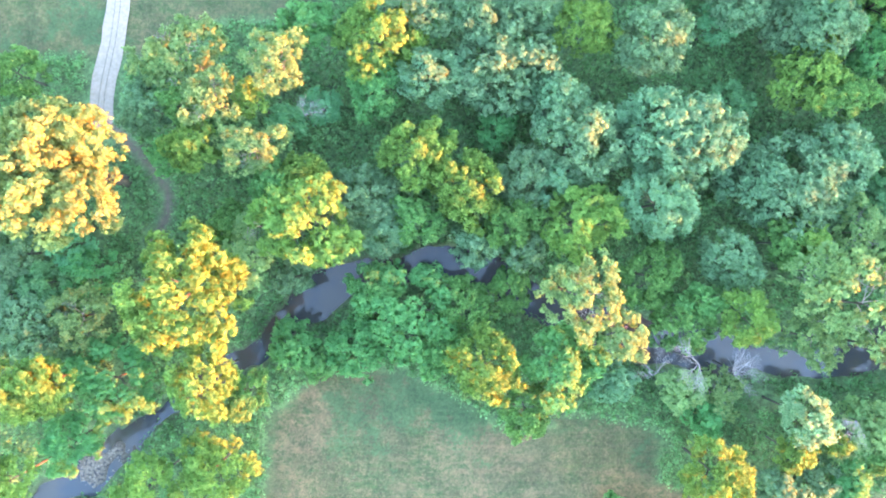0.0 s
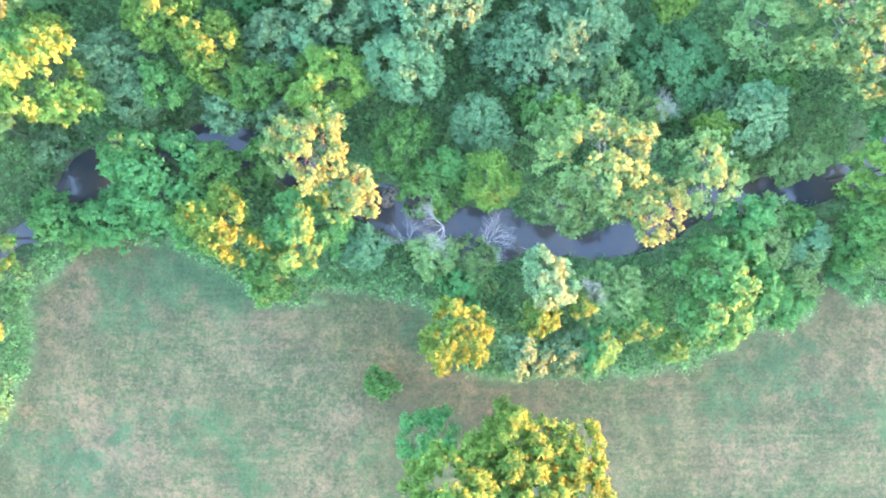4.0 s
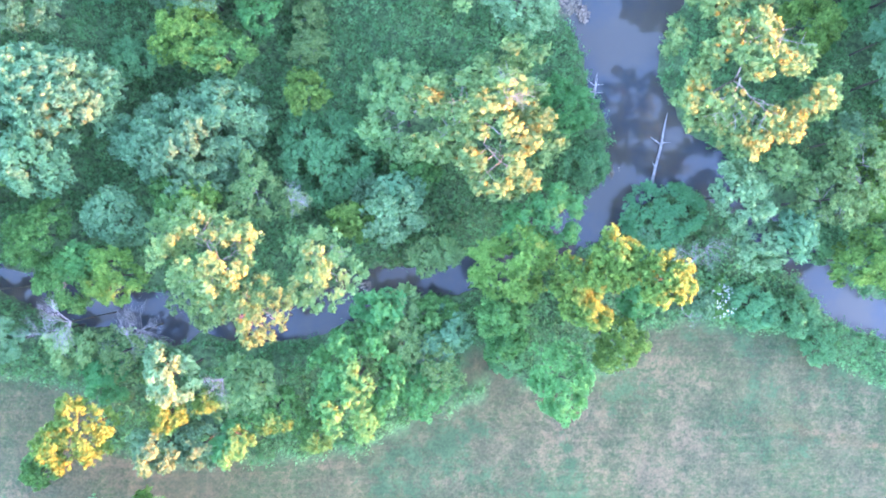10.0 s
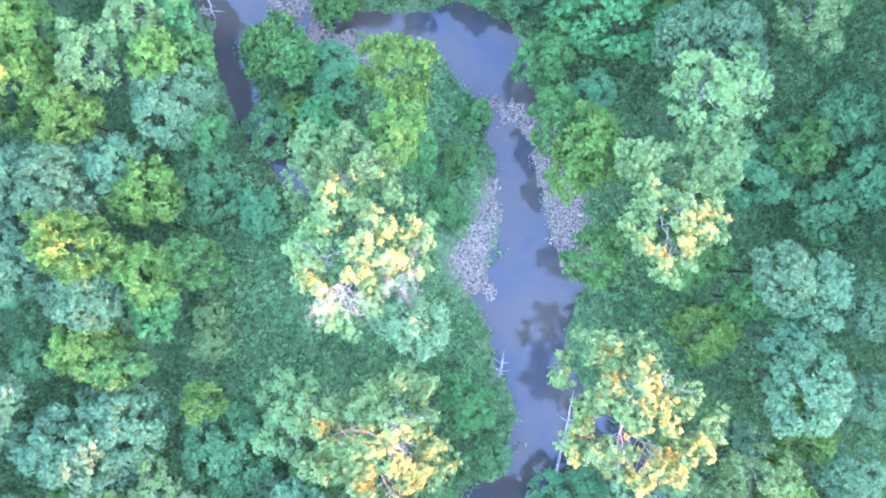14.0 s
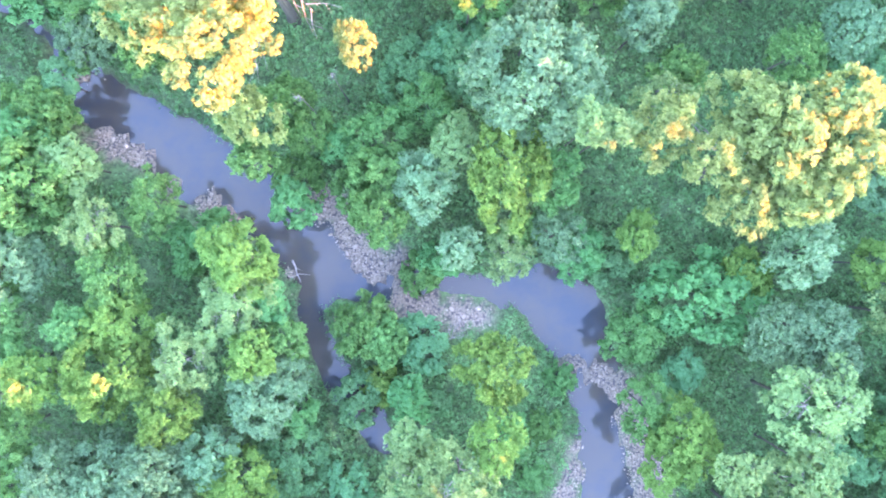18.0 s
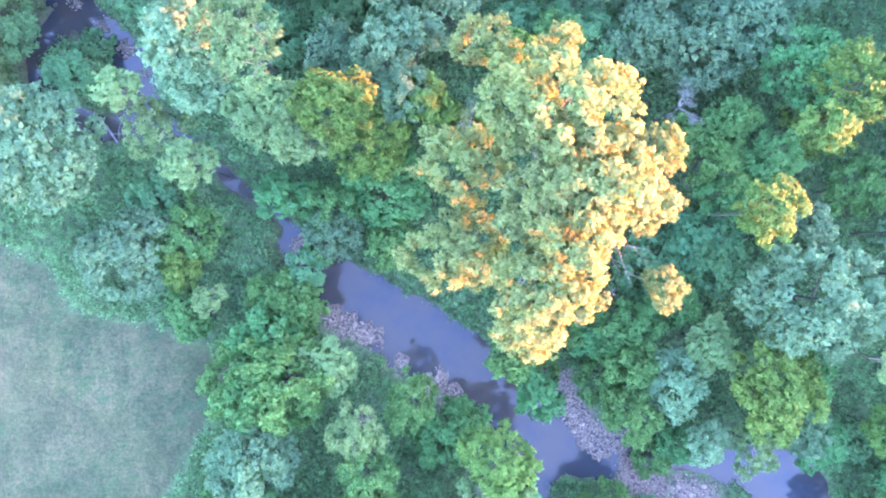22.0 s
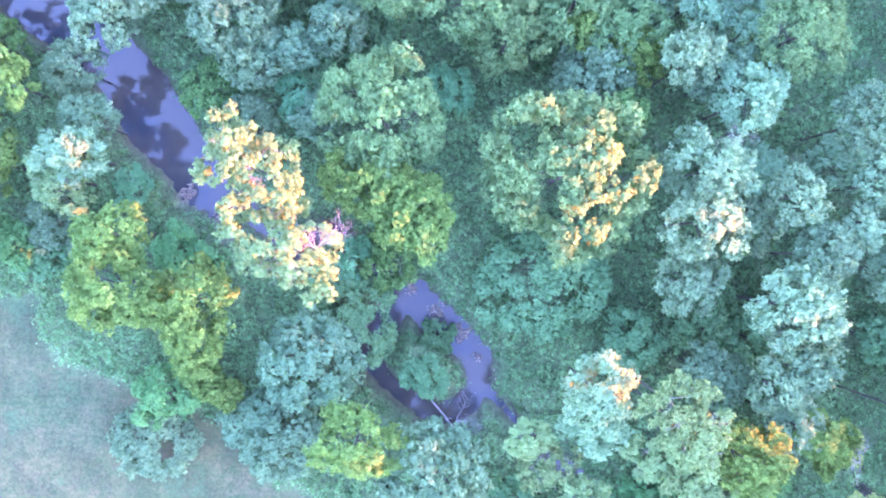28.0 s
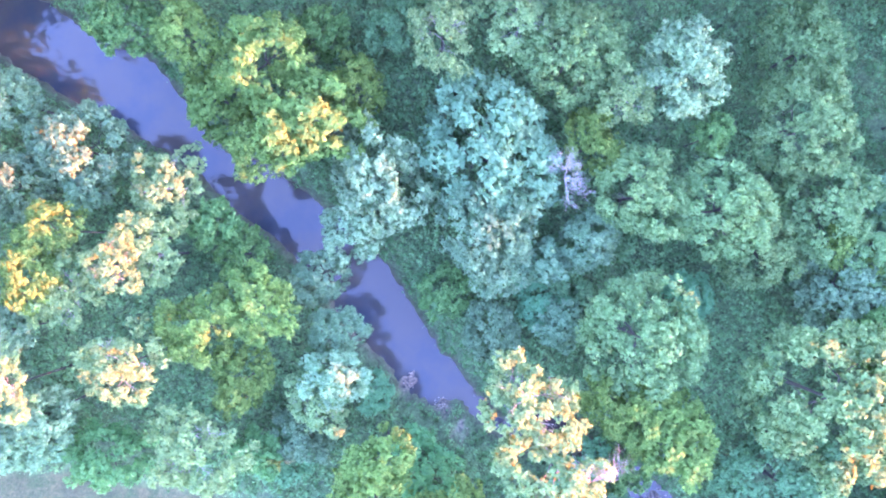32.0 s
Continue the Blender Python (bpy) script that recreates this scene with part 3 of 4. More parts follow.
def crown_mesh(name, puffs, leaves, size, seed, puff_size=(0.20, 0.32), depth=0.75, rough=0.16, gaps=0.0, uneven=0.16, sprays=11):
    """A crown of radius 1 about its middle: puffs of unlike size on a lobed dome, open below."""
    r = np.random.RandomState(seed)
    ph = r.rand(6) * 6.283
    centres, radii = [], []
    for i in range(puffs):
        u = (i + 0.5) / puffs
        zc = 1 - 1.45 * u
        a = i * 2.39996 + r.normal() * 0.35
        zc = min(1, max(-0.6, zc + 0.10 * r.normal()))
        h = math.sqrt(max(0, 1 - zc * zc))
        lump = 1 + rough * (math.sin(2 * a + ph[0]) * 0.5 + math.sin(3 * a + ph[1] + 2 * zc) * 0.7 + math.sin(5 * a + ph[2]) * 0.5)
        if gaps and r.rand() < gaps:
            continue
        rad = puff_size[0] + (puff_size[1] - puff_size[0]) * r.rand()
        k = (1 - rad * 0.75) * lump * (1.06 - uneven * r.rand())
        centres.append((h * math.cos(a) * k, h * math.sin(a) * k, zc * k * depth + 0.06 * r.normal()))
        radii.append(rad)
    for i in range(max(3, puffs // 14)):
        a, h = r.rand() * 6.283, 0.28 * math.sqrt(r.rand())
        centres.append((h * math.cos(a), h * math.sin(a), (0.84 + 0.08 * r.rand()) * depth))
        radii.append(puff_size[1] * (0.7 + 0.3 * r.rand()))
    reach = np.percentile([math.hypot(c[0], c[1]) + q for c, q in zip(centres, radii)], 86)
    centres, radii = np.array(centres) / (reach, reach, 1), np.array(radii) / reach
    return mesh_from(name, *spray_cloud(centres, radii, sprays, leaves, size, seed + 100)), centres


CROWNS = {}
# kind: puffs, leaves on each, leaf size, puff size, depth, lobes, gaps, unevenness, sprays, shapes
for kind, (puffs, leaves, size, puff, depth, rough, gaps, uneven, sprays, shapes) in {
    "teal": (62, 220, 0.047, (0.15, 0.25), 0.80, 0.12, 0.02, 0.12, 18, 4),
    "bright_teal": (50, 210, 0.052, (0.16, 0.27), 0.80, 0.18, 0.04, 0.14, 16, 3),
    "green": (54, 210, 0.052, (0.15, 0.27), 0.75, 0.20, 0.05, 0.16, 16, 4),
    "yellow": (54, 210, 0.052, (0.15, 0.27), 0.85, 0.22, 0.03, 0.16, 16, 4),
    "pale": (96, 150, 0.044, (0.10, 0.19), 0.70, 0.28, 0.14, 0.26, 11, 4),
    "olive": (100, 230, 0.036, (0.11, 0.19), 0.75, 0.12, 0.02, 0.14, 18, 2),
    "lobe": (84, 210, 0.044, (0.11, 0.22), 0.80, 0.26, 0.10, 0.26, 14, 4),
    "dark": (40, 190, 0.068, (0.17, 0.30), 0.60, 0.22, 0.06, 0.18, 16, 3),
    "small": (28, 190, 0.086, (0.22, 0.34), 0.75, 0.22, 0.03, 0.16, 14, 4),
}.items():
    CROWNS[kind] = [crown_mesh("crown", puffs, leaves, size, 11 + 17 * n + len(kind) * 5, puff, depth, rough, gaps, uneven, sprays) for n in range(shapes)]


def tube(points, radii, sides=6):
    """A tapered limb along points."""
    p = np.array(points, float)
    verts, faces = [], []
    for i, (c, rad) in enumerate(zip(p, radii)):
        d = p[min(i + 1, len(p) - 1)] - p[max(i - 1, 0)]
        d /= max(np.linalg.norm(d), 1e-9)
        a = np.cross(d, (0.31, 0.87, 0.38))
        a /= np.linalg.norm(a)
        b = np.cross(d, a)
        for k in range(sides):
            w = 6.28318 * k / sides
            verts.append(c + (a * math.cos(w) + b * math.sin(w)) * rad)
    for i in range(len(p) - 1):
        for k in range(sides):
            k2 = (k + 1) % sides
            faces.append((i * sides + k, i * sides + k2, (i + 1) * sides + k2, (i + 1) * sides + k))
    return np.array(verts), np.array(faces)


def joined(pieces):
    verts, faces, base = [], [], 0
    for v, f in pieces:
        verts.append(v)
        faces.append(f + base)
        base += len(v)
    return np.concatenate(verts), np.concatenate(faces)


def limb_mesh(seed, reach=0.95, rise=0.75, fork=3, thick=0.032):
    """One main limb of unit reach that forks into twigs."""
    r = np.random.RandomState(seed)
    pieces = []
    mid = np.array([reach * 0.45, 0.06 * r.normal(), rise * 0.55])
    end = np.array([reach, 0.12 * r.normal(), rise])
    pieces.append(tube([(0, 0, 0), mid * 0.5 + (0, 0.02, 0.02), mid, (mid + end) / 2 + (0, 0.05 * r.normal(), 0.04), end], [thick, thick * 0.8, thick * 0.6, thick * 0.4, thick * 0.15]))
    for k in range(fork):
        s = mid + (end - mid) * (k / fork)
        side = (-1) ** k
        e = s + np.array([0.30 + 0.1 * r.rand(), side * (0.22 + 0.2 * r.rand()), 0.12 * r.rand() + 0.05])
        m2 = (s + e) / 2 + np.array([0, side * 0.04, 0.03])
        pieces.append(tube([s, m2, e], [thick * 0.45, thick * 0.28, thick * 0.08], 5))
        e2 = m2 + np.array([0.2, side * -0.10, 0.08])
        pieces.append(tube([m2, e2], [thick * 0.25, thick * 0.06], 4))
    v, f = joined(pieces)
    return mesh_from("limb", v, f, True)


LIMB_SHAPES = [limb_mesh(40 + k) for k in range(4)]
TRUNK_SHAPE = mesh_from("trunk", *tube([(0, 0, -0.05), (0, 0, 0.03), (0.01, 0, 0.12), (0.0, 0.01, 0.5), (0.01, 0, 1.0)], [1.7, 1.25, 1.0, 0.8, 0.45], 9), True)
THIN_LIMBS = [limb_mesh(60 + k, fork=6, thick=0.019) for k in range(4)]
TWIG_SHAPES = [limb_mesh(80 + k, fork=7, thick=0.014) for k in range(4)]
LIMB_SETS = {}


def shared(mesh, mat):
    """The same mesh in another material."""
    key = (mesh.name, mat.name)
    if key not in LIMB_SETS:
        LIMB_SETS[key] = mesh.copy()
        LIMB_SETS[key].materials.clear()
        LIMB_SETS[key].materials.append(mat)
    return LIMB_SETS[key]


LABELS = {
    "teal": "broadleaf tree with a dense rounded blue-green crown",
    "bright_teal": "broadleaf tree with a pale turquoise-green clumped crown",
    "green": "broadleaf tree with a mid-green clumped crown",
    "yellow": "broadleaf tree with a chunky yellow-green crown",
    "pale": "sycamore with an open pale green crown and white limbs",
    "olive": "large broadleaf tree with a broad olive-green crown",
    "giant": "huge old sycamore with white limbs, crown in evening sun",
    "dark": "low dark green shrubby tree under taller crowns",
    "yellow_lobed": "broad golden-green tree standing alone in the mown meadow",
}


PLANTED = []
LOW_LABELS = {
    "teal": "low blue-green bush on the creek bank",
    "green": "low mid-green bush at the wood's edge",
    "yellow": "low yellow-green bush among taller trees",
    "pale": "small pale green bush with light twigs",
}


def tree(kind, x, y, radius, top):
    """A tree of that kind at x, y, with its crown's radius and its top's height over the water."""
    base = height_at(x, y)
    base = max(base, -0.3)
    top = max(top, base + radius * 0.9)
    PLANTED.append((x, y, radius, top))
    low = kind == "dark" or top < 8.5
    root = new("shrub" if low else "sycamore_tree" if kind == "pale" else "tree")
    root.matrix_basis = pose(x, y, base)
    variants = CROWNS["small" if radius < 3.3 and kind != "dark" else "olive" if kind == "dark" and radius > 4.5 else kind]
    mesh, centres = variants[rng.randint(len(variants))]
    depth = min(radius * {"dark": 0.7, "pale": 0.7}.get(kind, 0.85), (top - base) * 0.55)
    mid = top - base - depth * 0.92
    turn, squash = rng.rand() * 360, 0.90 + 0.2 * rng.rand()
    crown_pose = pose(0, 0, mid, 0, 0, turn) @ Matrix.Diagonal((radius * squash, radius / squash, depth, 1))
    part("crown", shared(mesh, LEAF[kind]), None, root, "", crown_pose)
    wood = BARK_PALE if kind == "pale" else BARK
    girth = 0.022 * radius + 0.05
    part("trunk", shared(TRUNK_SHAPE, BARK), None, root, "", Matrix.Diagonal((girth, girth, mid, 1)))
    count = {"pale": 5, "dark": 2}.get(kind, 3)
    for k in range(count):
        start = mid * (0.72 + 0.25 * rng.rand())
        up = {"pale": 0.30}.get(kind, 0.2) * depth + (mid - start)
        m = pose(0, 0, start, 0, 0, turn + 360 * k / count + 25 * rng.normal()) @ Matrix.Diagonal((radius * (0.42 + 0.22 * rng.rand()), radius * 0.7, up / 0.75, 1))
        part("limb", shared((THIN_LIMBS if kind == "pale" else LIMB_SHAPES)[rng.randint(4)], wood), None, root, "", m)
    if low:
        tagged(root, LOW_LABELS.get(kind, LABELS["dark"]), "shrub", "shrubs along the banks")
    else:
        tagged(root, LABELS[kind], "tree", "trees of the creek wood")
    return root


def lobed_tree(lobes, kind="giant"):
    """A huge tree whose crown stands in lobes: x, y, radius and top height of each."""
    x, y = np.mean([q[0] for q in lobes]), np.mean([q[1] for q in lobes])
    base = max(height_at(x, y), -0.3)
    root = new("sycamore_tree" if kind == "giant" else "tree")
    root.matrix_basis = pose(x, y, base)
    high = max(q[3] for q in lobes) - base
    part("trunk", shared(TRUNK_SHAPE, BARK), None, root, "", Matrix.Diagonal((0.62, 0.62, high * 0.62, 1)))
    heart = (x, y, 0.45 * max(math.hypot(q[0] - x, q[1] - y) for q in lobes), high + base - 1.5)
    for lx, ly, radius, top in (*lobes, heart):
        PLANTED.append((lx, ly, radius, top))
        mesh, centres = CROWNS["lobe"][rng.randint(len(CROWNS["lobe"]))]
        depth = min(radius * 0.95, 4.5)
        mid = top - base - depth * 0.85
        spin = pose(lx - x, ly - y, mid, 0, 0, rng.rand() * 360)
        part("crown", shared(mesh, LEAF[kind]), None, root, "", spin @ Matrix.Diagonal((radius * 1.06, radius * 0.96, depth, 1)))
        away, start = max(math.hypot(lx - x, ly - y), 1.5), high * (0.42 + 0.16 * rng.rand())
        m = pose(0, 0, start, 0, 0, math.degrees(math.atan2(ly - y, lx - x))) @ Matrix.Diagonal((away * 0.7, away * 0.35, max(mid - start, 1.0) / 0.75, 1))
        part("limb", shared(THIN_LIMBS[rng.randint(4)], BARK_PALE if kind == "giant" else BARK), None, root, "", m)
    return tagged(root, LABELS[kind + "_lobed" if kind == "yellow" else kind], "tree", "trees of the creek wood")


# kind by kind and stretch by stretch: x, y, crown radius, height
for at in ((-47.8, -5.8, 2.5, 9), (-46.5, -1.3, 3.7, 9), (-44.8, -9.5, 4.9, 10), (-16.7, -4, 2.4, 6), (4.1, -0.1, 3, 9), (9.8, -1, 2.5, 9), (19.5, -15.8, 2.7, 9), (32.4, -2, 3.6, 10), (37.2, -27.3, 3, 11), (41.9, -27, 3.4, 10), (60.9, -0.2, 3.3, 7), (67.3, -16.1, 3.1, 9), (69.1, -14.9, 3, 9), (91.5, -3.9, 1.1, 7), (98.4, -11.8, 1.9, 6), (107.1, -3.6, 2.9, 11), (127.3, -3.4, 3.7, 11), (-31.9, 14.9, 3.4, 10), (-8.4, 4.8, 4.2, 10), (-5.8, 1.8, 3.6, 9), (-2.2, 25.3, 3.7, 11), (-1, 18.1, 3.8, 11),):
    tree("teal", *at)
for at in ((4.6, 24.4, 3.7, 11), (7.3, 19.9, 6.7, 11), (9.4, 7.2, 3.5, 10.5), (10.2, 25.6, 3.4, 11), (12.8, 6.8, 3.1, 10), (13.3, 15.1, 3.7, 11), (15.2, 11.3, 5.5, 12), (23.5, 22, 4.4, 12), (23.9, 4.1, 4.4, 12.1), (24.8, 11.9, 5.9, 12), (27.3, 36, 3.7, 11), (28.4, 11.1, 5.3, 12), (32.2, 35.4, 5.1, 11), (33, 28.4, 3.7, 10), (33.2, 26.3, 3.7, 11), (35.5, 6.6, 4.4, 9.3), (38.2, 37.4, 3.7, 12), (38.3, 34.5, 4.5, 12), (38.8, 24.1, 3.5, 10), (40.1, 6.4, 6.7, 10.5), (41.6, 25.8, 3.4, 12), (42.1, 23.2, 3.7, 12),):
    tree("teal", *at)
for at in ((44.2, 38, 3.5, 11), (44.8, 9.4, 4.7, 10.3), (63.9, 0.9, 2.8, 9), (113.2, 6.6, 2.8, 10), (114.8, 25.7, 3.6, 15.5), (118, 13.5, 5, 15.4), (118, 17.8, 3.2, 11), (124.8, 2.9, 4, 11), (126.7, 21.7, 3.5, 12), (127.2, 11.7, 3.4, 11), (17.4, 43.7, 3.6, 12), (20.9, 58.9, 5.4, 11), (49.6, 44.3, 4.3, 11), (51.9, 46, 3.5, 10), (79.3, 77.5, 7.1, 19.7), (82.9, 62, 3.6, 9), (105.8, 51.5, 3.4, 12), (110.6, 51.4, 3.7, 12), (111.3, 48.3, 3.9, 12), (116.9, 67.8, 3.6, 12), (-31.3, 95.6, 5.1, 8), (-19.6, 97.9, 4.2, 8),):
    tree("teal", *at)
for at in ((-16.5, 95.8, 5, 9), (-13.1, 105.2, 6, 11), (0.5, 93.4, 6.5, 16), (6.8, 81.8, 5.8, 9.5), (29.9, 84.4, 3.5, 8), (30, 104.2, 3.2, 11), (32.1, 102.9, 3.7, 11), (39.2, 104.6, 2.8, 15), (40.3, 116.8, 3.5, 16), (59, 111.6, 3.5, 12), (64, 106.1, 4.5, 12), (64.5, 111.4, 3.6, 13), (71.4, 105.1, 5.6, 12), (75.3, 112, 4.5, 13), (75.7, 107.3, 5.1, 12), (79.2, 83.9, 2.9, 16), (81.3, 111.6, 3.6, 12), (91, 84.2, 3.1, 14), (92.8, 90.4, 4.3, 11), (114.1, 83.8, 3.6, 12), (-70.9, 156.4, 3.5, 13), (-70.4, 147.3, 3.9, 13),):
    tree("teal", *at)
for at in ((-70.1, 132.3, 2.9, 14), (-69, 121.5, 4.5, 14), (-63.6, 146.8, 2.4, 12), (-63.5, 151.1, 5.4, 14), (-41.2, 120, 3.8, 10), (-39.1, 137.6, 3.5, 10), (-36.9, 131.3, 3.4, 11), (-20.9, 142.7, 5.7, 14.5), (-20.4, 150.9, 8.3, 14.9), (-20, 131.1, 3.6, 9), (-14.8, 139.1, 3, 11), (-12.6, 131, 2.4, 9), (-12, 132.6, 2.8, 9), (-9.7, 141.3, 3.6, 12), (18.3, 136.4, 5.5, 12), (30, 151.9, 3.9, 14), (30.7, 135.6, 3.9, 14), (33.7, 140.5, 3.5, 14), (44.5, 130.3, 3.8, 17), (45.9, 123.9, 3.2, 16), (63.7, 126.1, 3.2, 15),):
    tree("teal", *at)
for at in ((39.4, -18.8, 3.5, 12.9), (62.8, -1.7, 3.9, 10.2), (104.3, -5.1, 3.6, 10), (76.6, 20.8, 4.2, 13.8), (100.6, 0.4, 3.9, 12), (121, 23.7, 4.4, 12), (67.7, 67.8, 4.1, 11), (71.7, 60.5, 2.7, 9), (108.4, 59.9, 4, 13), (16.6, 103.3, 4.2, 19), (17, 100.4, 4.2, 16.5), (27.8, 113.8, 4.3, 13), (36.2, 103.1, 3.7, 15), (36.8, 111.6, 5, 17.5), (38.4, 98.9, 3.5, 14), (41.9, 109.3, 5.4, 11), (43.8, 118.9, 2.7, 15), (50.9, 115.1, 3.5, 11), (53.4, 116.3, 4.4, 18), (-67.2, 123.4, 3.6, 14), (-36.7, 127.2, 3.8, 14.5), (-34.8, 142.6, 4.2, 11.5),):
    tree("bright_teal", *at)
for at in ((-32.4, 148.1, 6.5, 14.4), (-18.7, 138.2, 3.9, 10.4), (-1.2, 158.8, 5.2, 17), (24, 145.2, 3.7, 11), (26.5, 136.7, 3.5, 16), (27.5, 120.1, 4.7, 18.4), (28.3, 125.4, 4.9, 17), (28.8, 144.7, 4, 14), (32.7, 132.7, 4, 16), (35.1, 120.5, 4.4, 11), (35.7, 125.9, 3.7, 11), (37.3, 122.6, 3.4, 16), (44.8, 126.6, 3.9, 11), (52.1, 120.5, 4.9, 11), (60.2, 121.5, 4.2, 16),):
    tree("bright_teal", *at)
for at in ((-40.1, -21.8, 4, 11), (-39, -3.2, 3.3, 9), (-36.1, -15.2, 5.1, 11), (-21.8, -17.1, 3.4, 10), (-16.8, -11.9, 3.2, 6), (-13.7, -14.3, 2.3, 5), (-9.4, -12.3, 3.7, 7), (-7.1, -5.2, 3.4, 9), (-3.5, -8.1, 6.4, 10), (-0.4, -12.6, 3.1, 8), (2.8, -7.1, 3.6, 9), (8.3, -5.1, 2.9, 8), (9.6, -18.5, 3.5, 11), (13.8, -13.1, 5.5, 13), (20.9, -31.4, 2.2, 5), (23.7, -3.8, 3.8, 10), (26.5, -37.2, 3.9, 9), (27.2, -8.9, 3.8, 10), (28.7, -6.9, 2.7, 10), (30.3, -20.1, 2.8, 8), (38.5, -0.1, 2.8, 9), (44.6, -27.4, 1.9, 10),):
    tree("green", *at)
for at in ((45.6, -26.3, 2.3, 10), (49.7, -23.2, 3.4, 10), (53.9, -26.5, 2.2, 8), (58.9, -19.9, 6.2, 13.1), (61.5, -12.1, 3, 11), (65.6, -21, 3.7, 10), (67.4, -13.2, 2.9, 9), (74.5, -12.5, 2.8, 12), (75.5, -15.6, 3.2, 7), (79.3, -2.3, 4.5, 12), (80.8, -19.4, 4, 13.4), (89.5, -10.6, 2.8, 11), (119.1, -6.1, 3.4, 11), (123.5, -3.3, 4, 11), (-46.5, 18.6, 3.4, 10), (-29.1, 9.6, 2.6, 10), (-27.6, 14.8, 2.4, 11), (-23.2, 1.8, 2.8, 9), (-17.7, 6.1, 3, 11), (-14.4, 24, 3.1, 10), (-6.9, 17.1, 3.7, 10), (-2.3, 2.4, 3.1, 10),):
    tree("green", *at)
for at in ((6.7, 12.8, 2.5, 7), (8, 2.1, 3.4, 11), (21.8, 34.5, 3.1, 10), (44, 16.3, 3.8, 11), (47.9, 22.2, 3.8, 10), (51.7, 27.1, 4.4, 10), (65.5, 3.4, 3, 8), (77.6, 39.3, 2.5, 8), (80.5, 33.9, 2.6, 3), (81.9, 39.3, 2.3, 3), (82.8, 10.7, 3.5, 8), (96.7, 27.6, 3.8, 11), (107.4, 27.1, 4.2, 10), (113.5, 22.5, 3, 9), (120.1, 39.4, 3.7, 10), (13, 74.7, 2.9, 7), (18.8, 52.1, 4.9, 11), (19.8, 67.6, 5.2, 10), (21.3, 65.9, 4.6, 11), (22.4, 72, 4.6, 10), (22.5, 40.8, 3.7, 10), (23.2, 48.3, 3.1, 10),):
    tree("green", *at)
for at in ((24.1, 76.4, 4.7, 8), (24.9, 68.2, 5.4, 13), (26.6, 75.9, 2.8, 8), (29.9, 52.1, 3, 11), (33.7, 57.7, 4, 11), (38.5, 65.8, 3.3, 11), (42.7, 61.3, 4.6, 8), (49.5, 70.4, 2.7, 11), (52.8, 68.7, 3.4, 5), (53.1, 65.7, 3.1, 8), (58.4, 72.6, 2.5, 8), (60.3, 67.9, 3.4, 8), (60.8, 51.7, 4.1, 8), (62.3, 73.3, 4, 10), (62.8, 64.2, 3.5, 11), (62.8, 69.5, 3, 11), (63.4, 50.2, 3, 8), (66, 43.4, 2.9, 7), (67.3, 57.5, 2.9, 4), (68.2, 76.7, 3.4, 9), (69.5, 59.4, 2.6, 6), (78.5, 62.3, 2.5, 8),):
    tree("green", *at)
for at in ((82.1, 68.2, 3.7, 11), (84, 44.7, 2.3, 3), (85.4, 60.3, 3.8, 8), (91.9, 50.6, 4.1, 8), (92.5, 42.7, 3.7, 10), (95.7, 79.3, 3.2, 11), (99.5, 55, 6.7, 10), (122.7, 56.2, 3.4, 11), (-62.4, 117.7, 4.6, 11), (-45.6, 118.1, 3.1, 10), (-29.2, 101.3, 4.4, 10), (-27.3, 115.6, 4.6, 8), (-4.9, 115.7, 3.8, 8), (13.1, 84.2, 4.1, 8), (23.9, 88.6, 3.2, 8), (27.8, 81.9, 1.9, 6), (29.6, 87.3, 3.8, 8), (36, 89.2, 5.2, 9), (36.3, 83.1, 3.1, 8), (54.8, 105.5, 2.7, 12), (67.7, 93.9, 3.2, 11), (71.9, 92.8, 4.5, 12),):
    tree("green", *at)
for at in ((73.8, 96.3, 3, 11), (74.8, 89.5, 4.3, 10), (77.5, 92.1, 3.6, 12), (80.9, 101.9, 4.8, 13), (87.8, 89.2, 3.7, 11), (108.5, 81.6, 3.4, 11), (-50.7, 143.2, 3.1, 10), (-47.9, 140, 3.5, 9), (-25, 135.5, 3.5, 6), (2.9, 152.5, 2.3, 13), (20.2, 130.8, 3.6, 13), (27.2, 154.8, 3.3, 12), (-58.5, 164, 3.9, 14), (-39.4, 164.4, 3.7, 10),):
    tree("green", *at)
for at in ((-45.5, -25.3, 3.5, 14), (-43.4, -15.5, 4.4, 15), (-40.7, -14.3, 3.3, 15), (-30.5, -25.6, 3.6, 14), (-25.5, -5.1, 7, 18.2), (-24.7, -14.5, 4.5, 14), (-23.9, -24.2, 4.3, 13), (4.9, -13.1, 4.4, 14.2), (29.6, -24.9, 4.2, 13.6), (33.3, -8.3, 3.4, 12), (35.5, -37.7, 4.9, 11), (38.7, -23, 2.4, 11), (41.3, -38.3, 3, 11), (43.1, -21.8, 1.5, 11), (57.7, -2.1, 2, 9), (59.1, -2.6, 2.4, 9), (75.7, -7.1, 4.7, 13.8), (82.1, -9, 3.4, 15), (83.2, -11.7, 2.6, 14.5), (85.2, -6.9, 3.2, 17.5), (87.4, -15.8, 3.3, 11.5), (90.2, -8.5, 3, 18.2),):
    tree("yellow", *at)
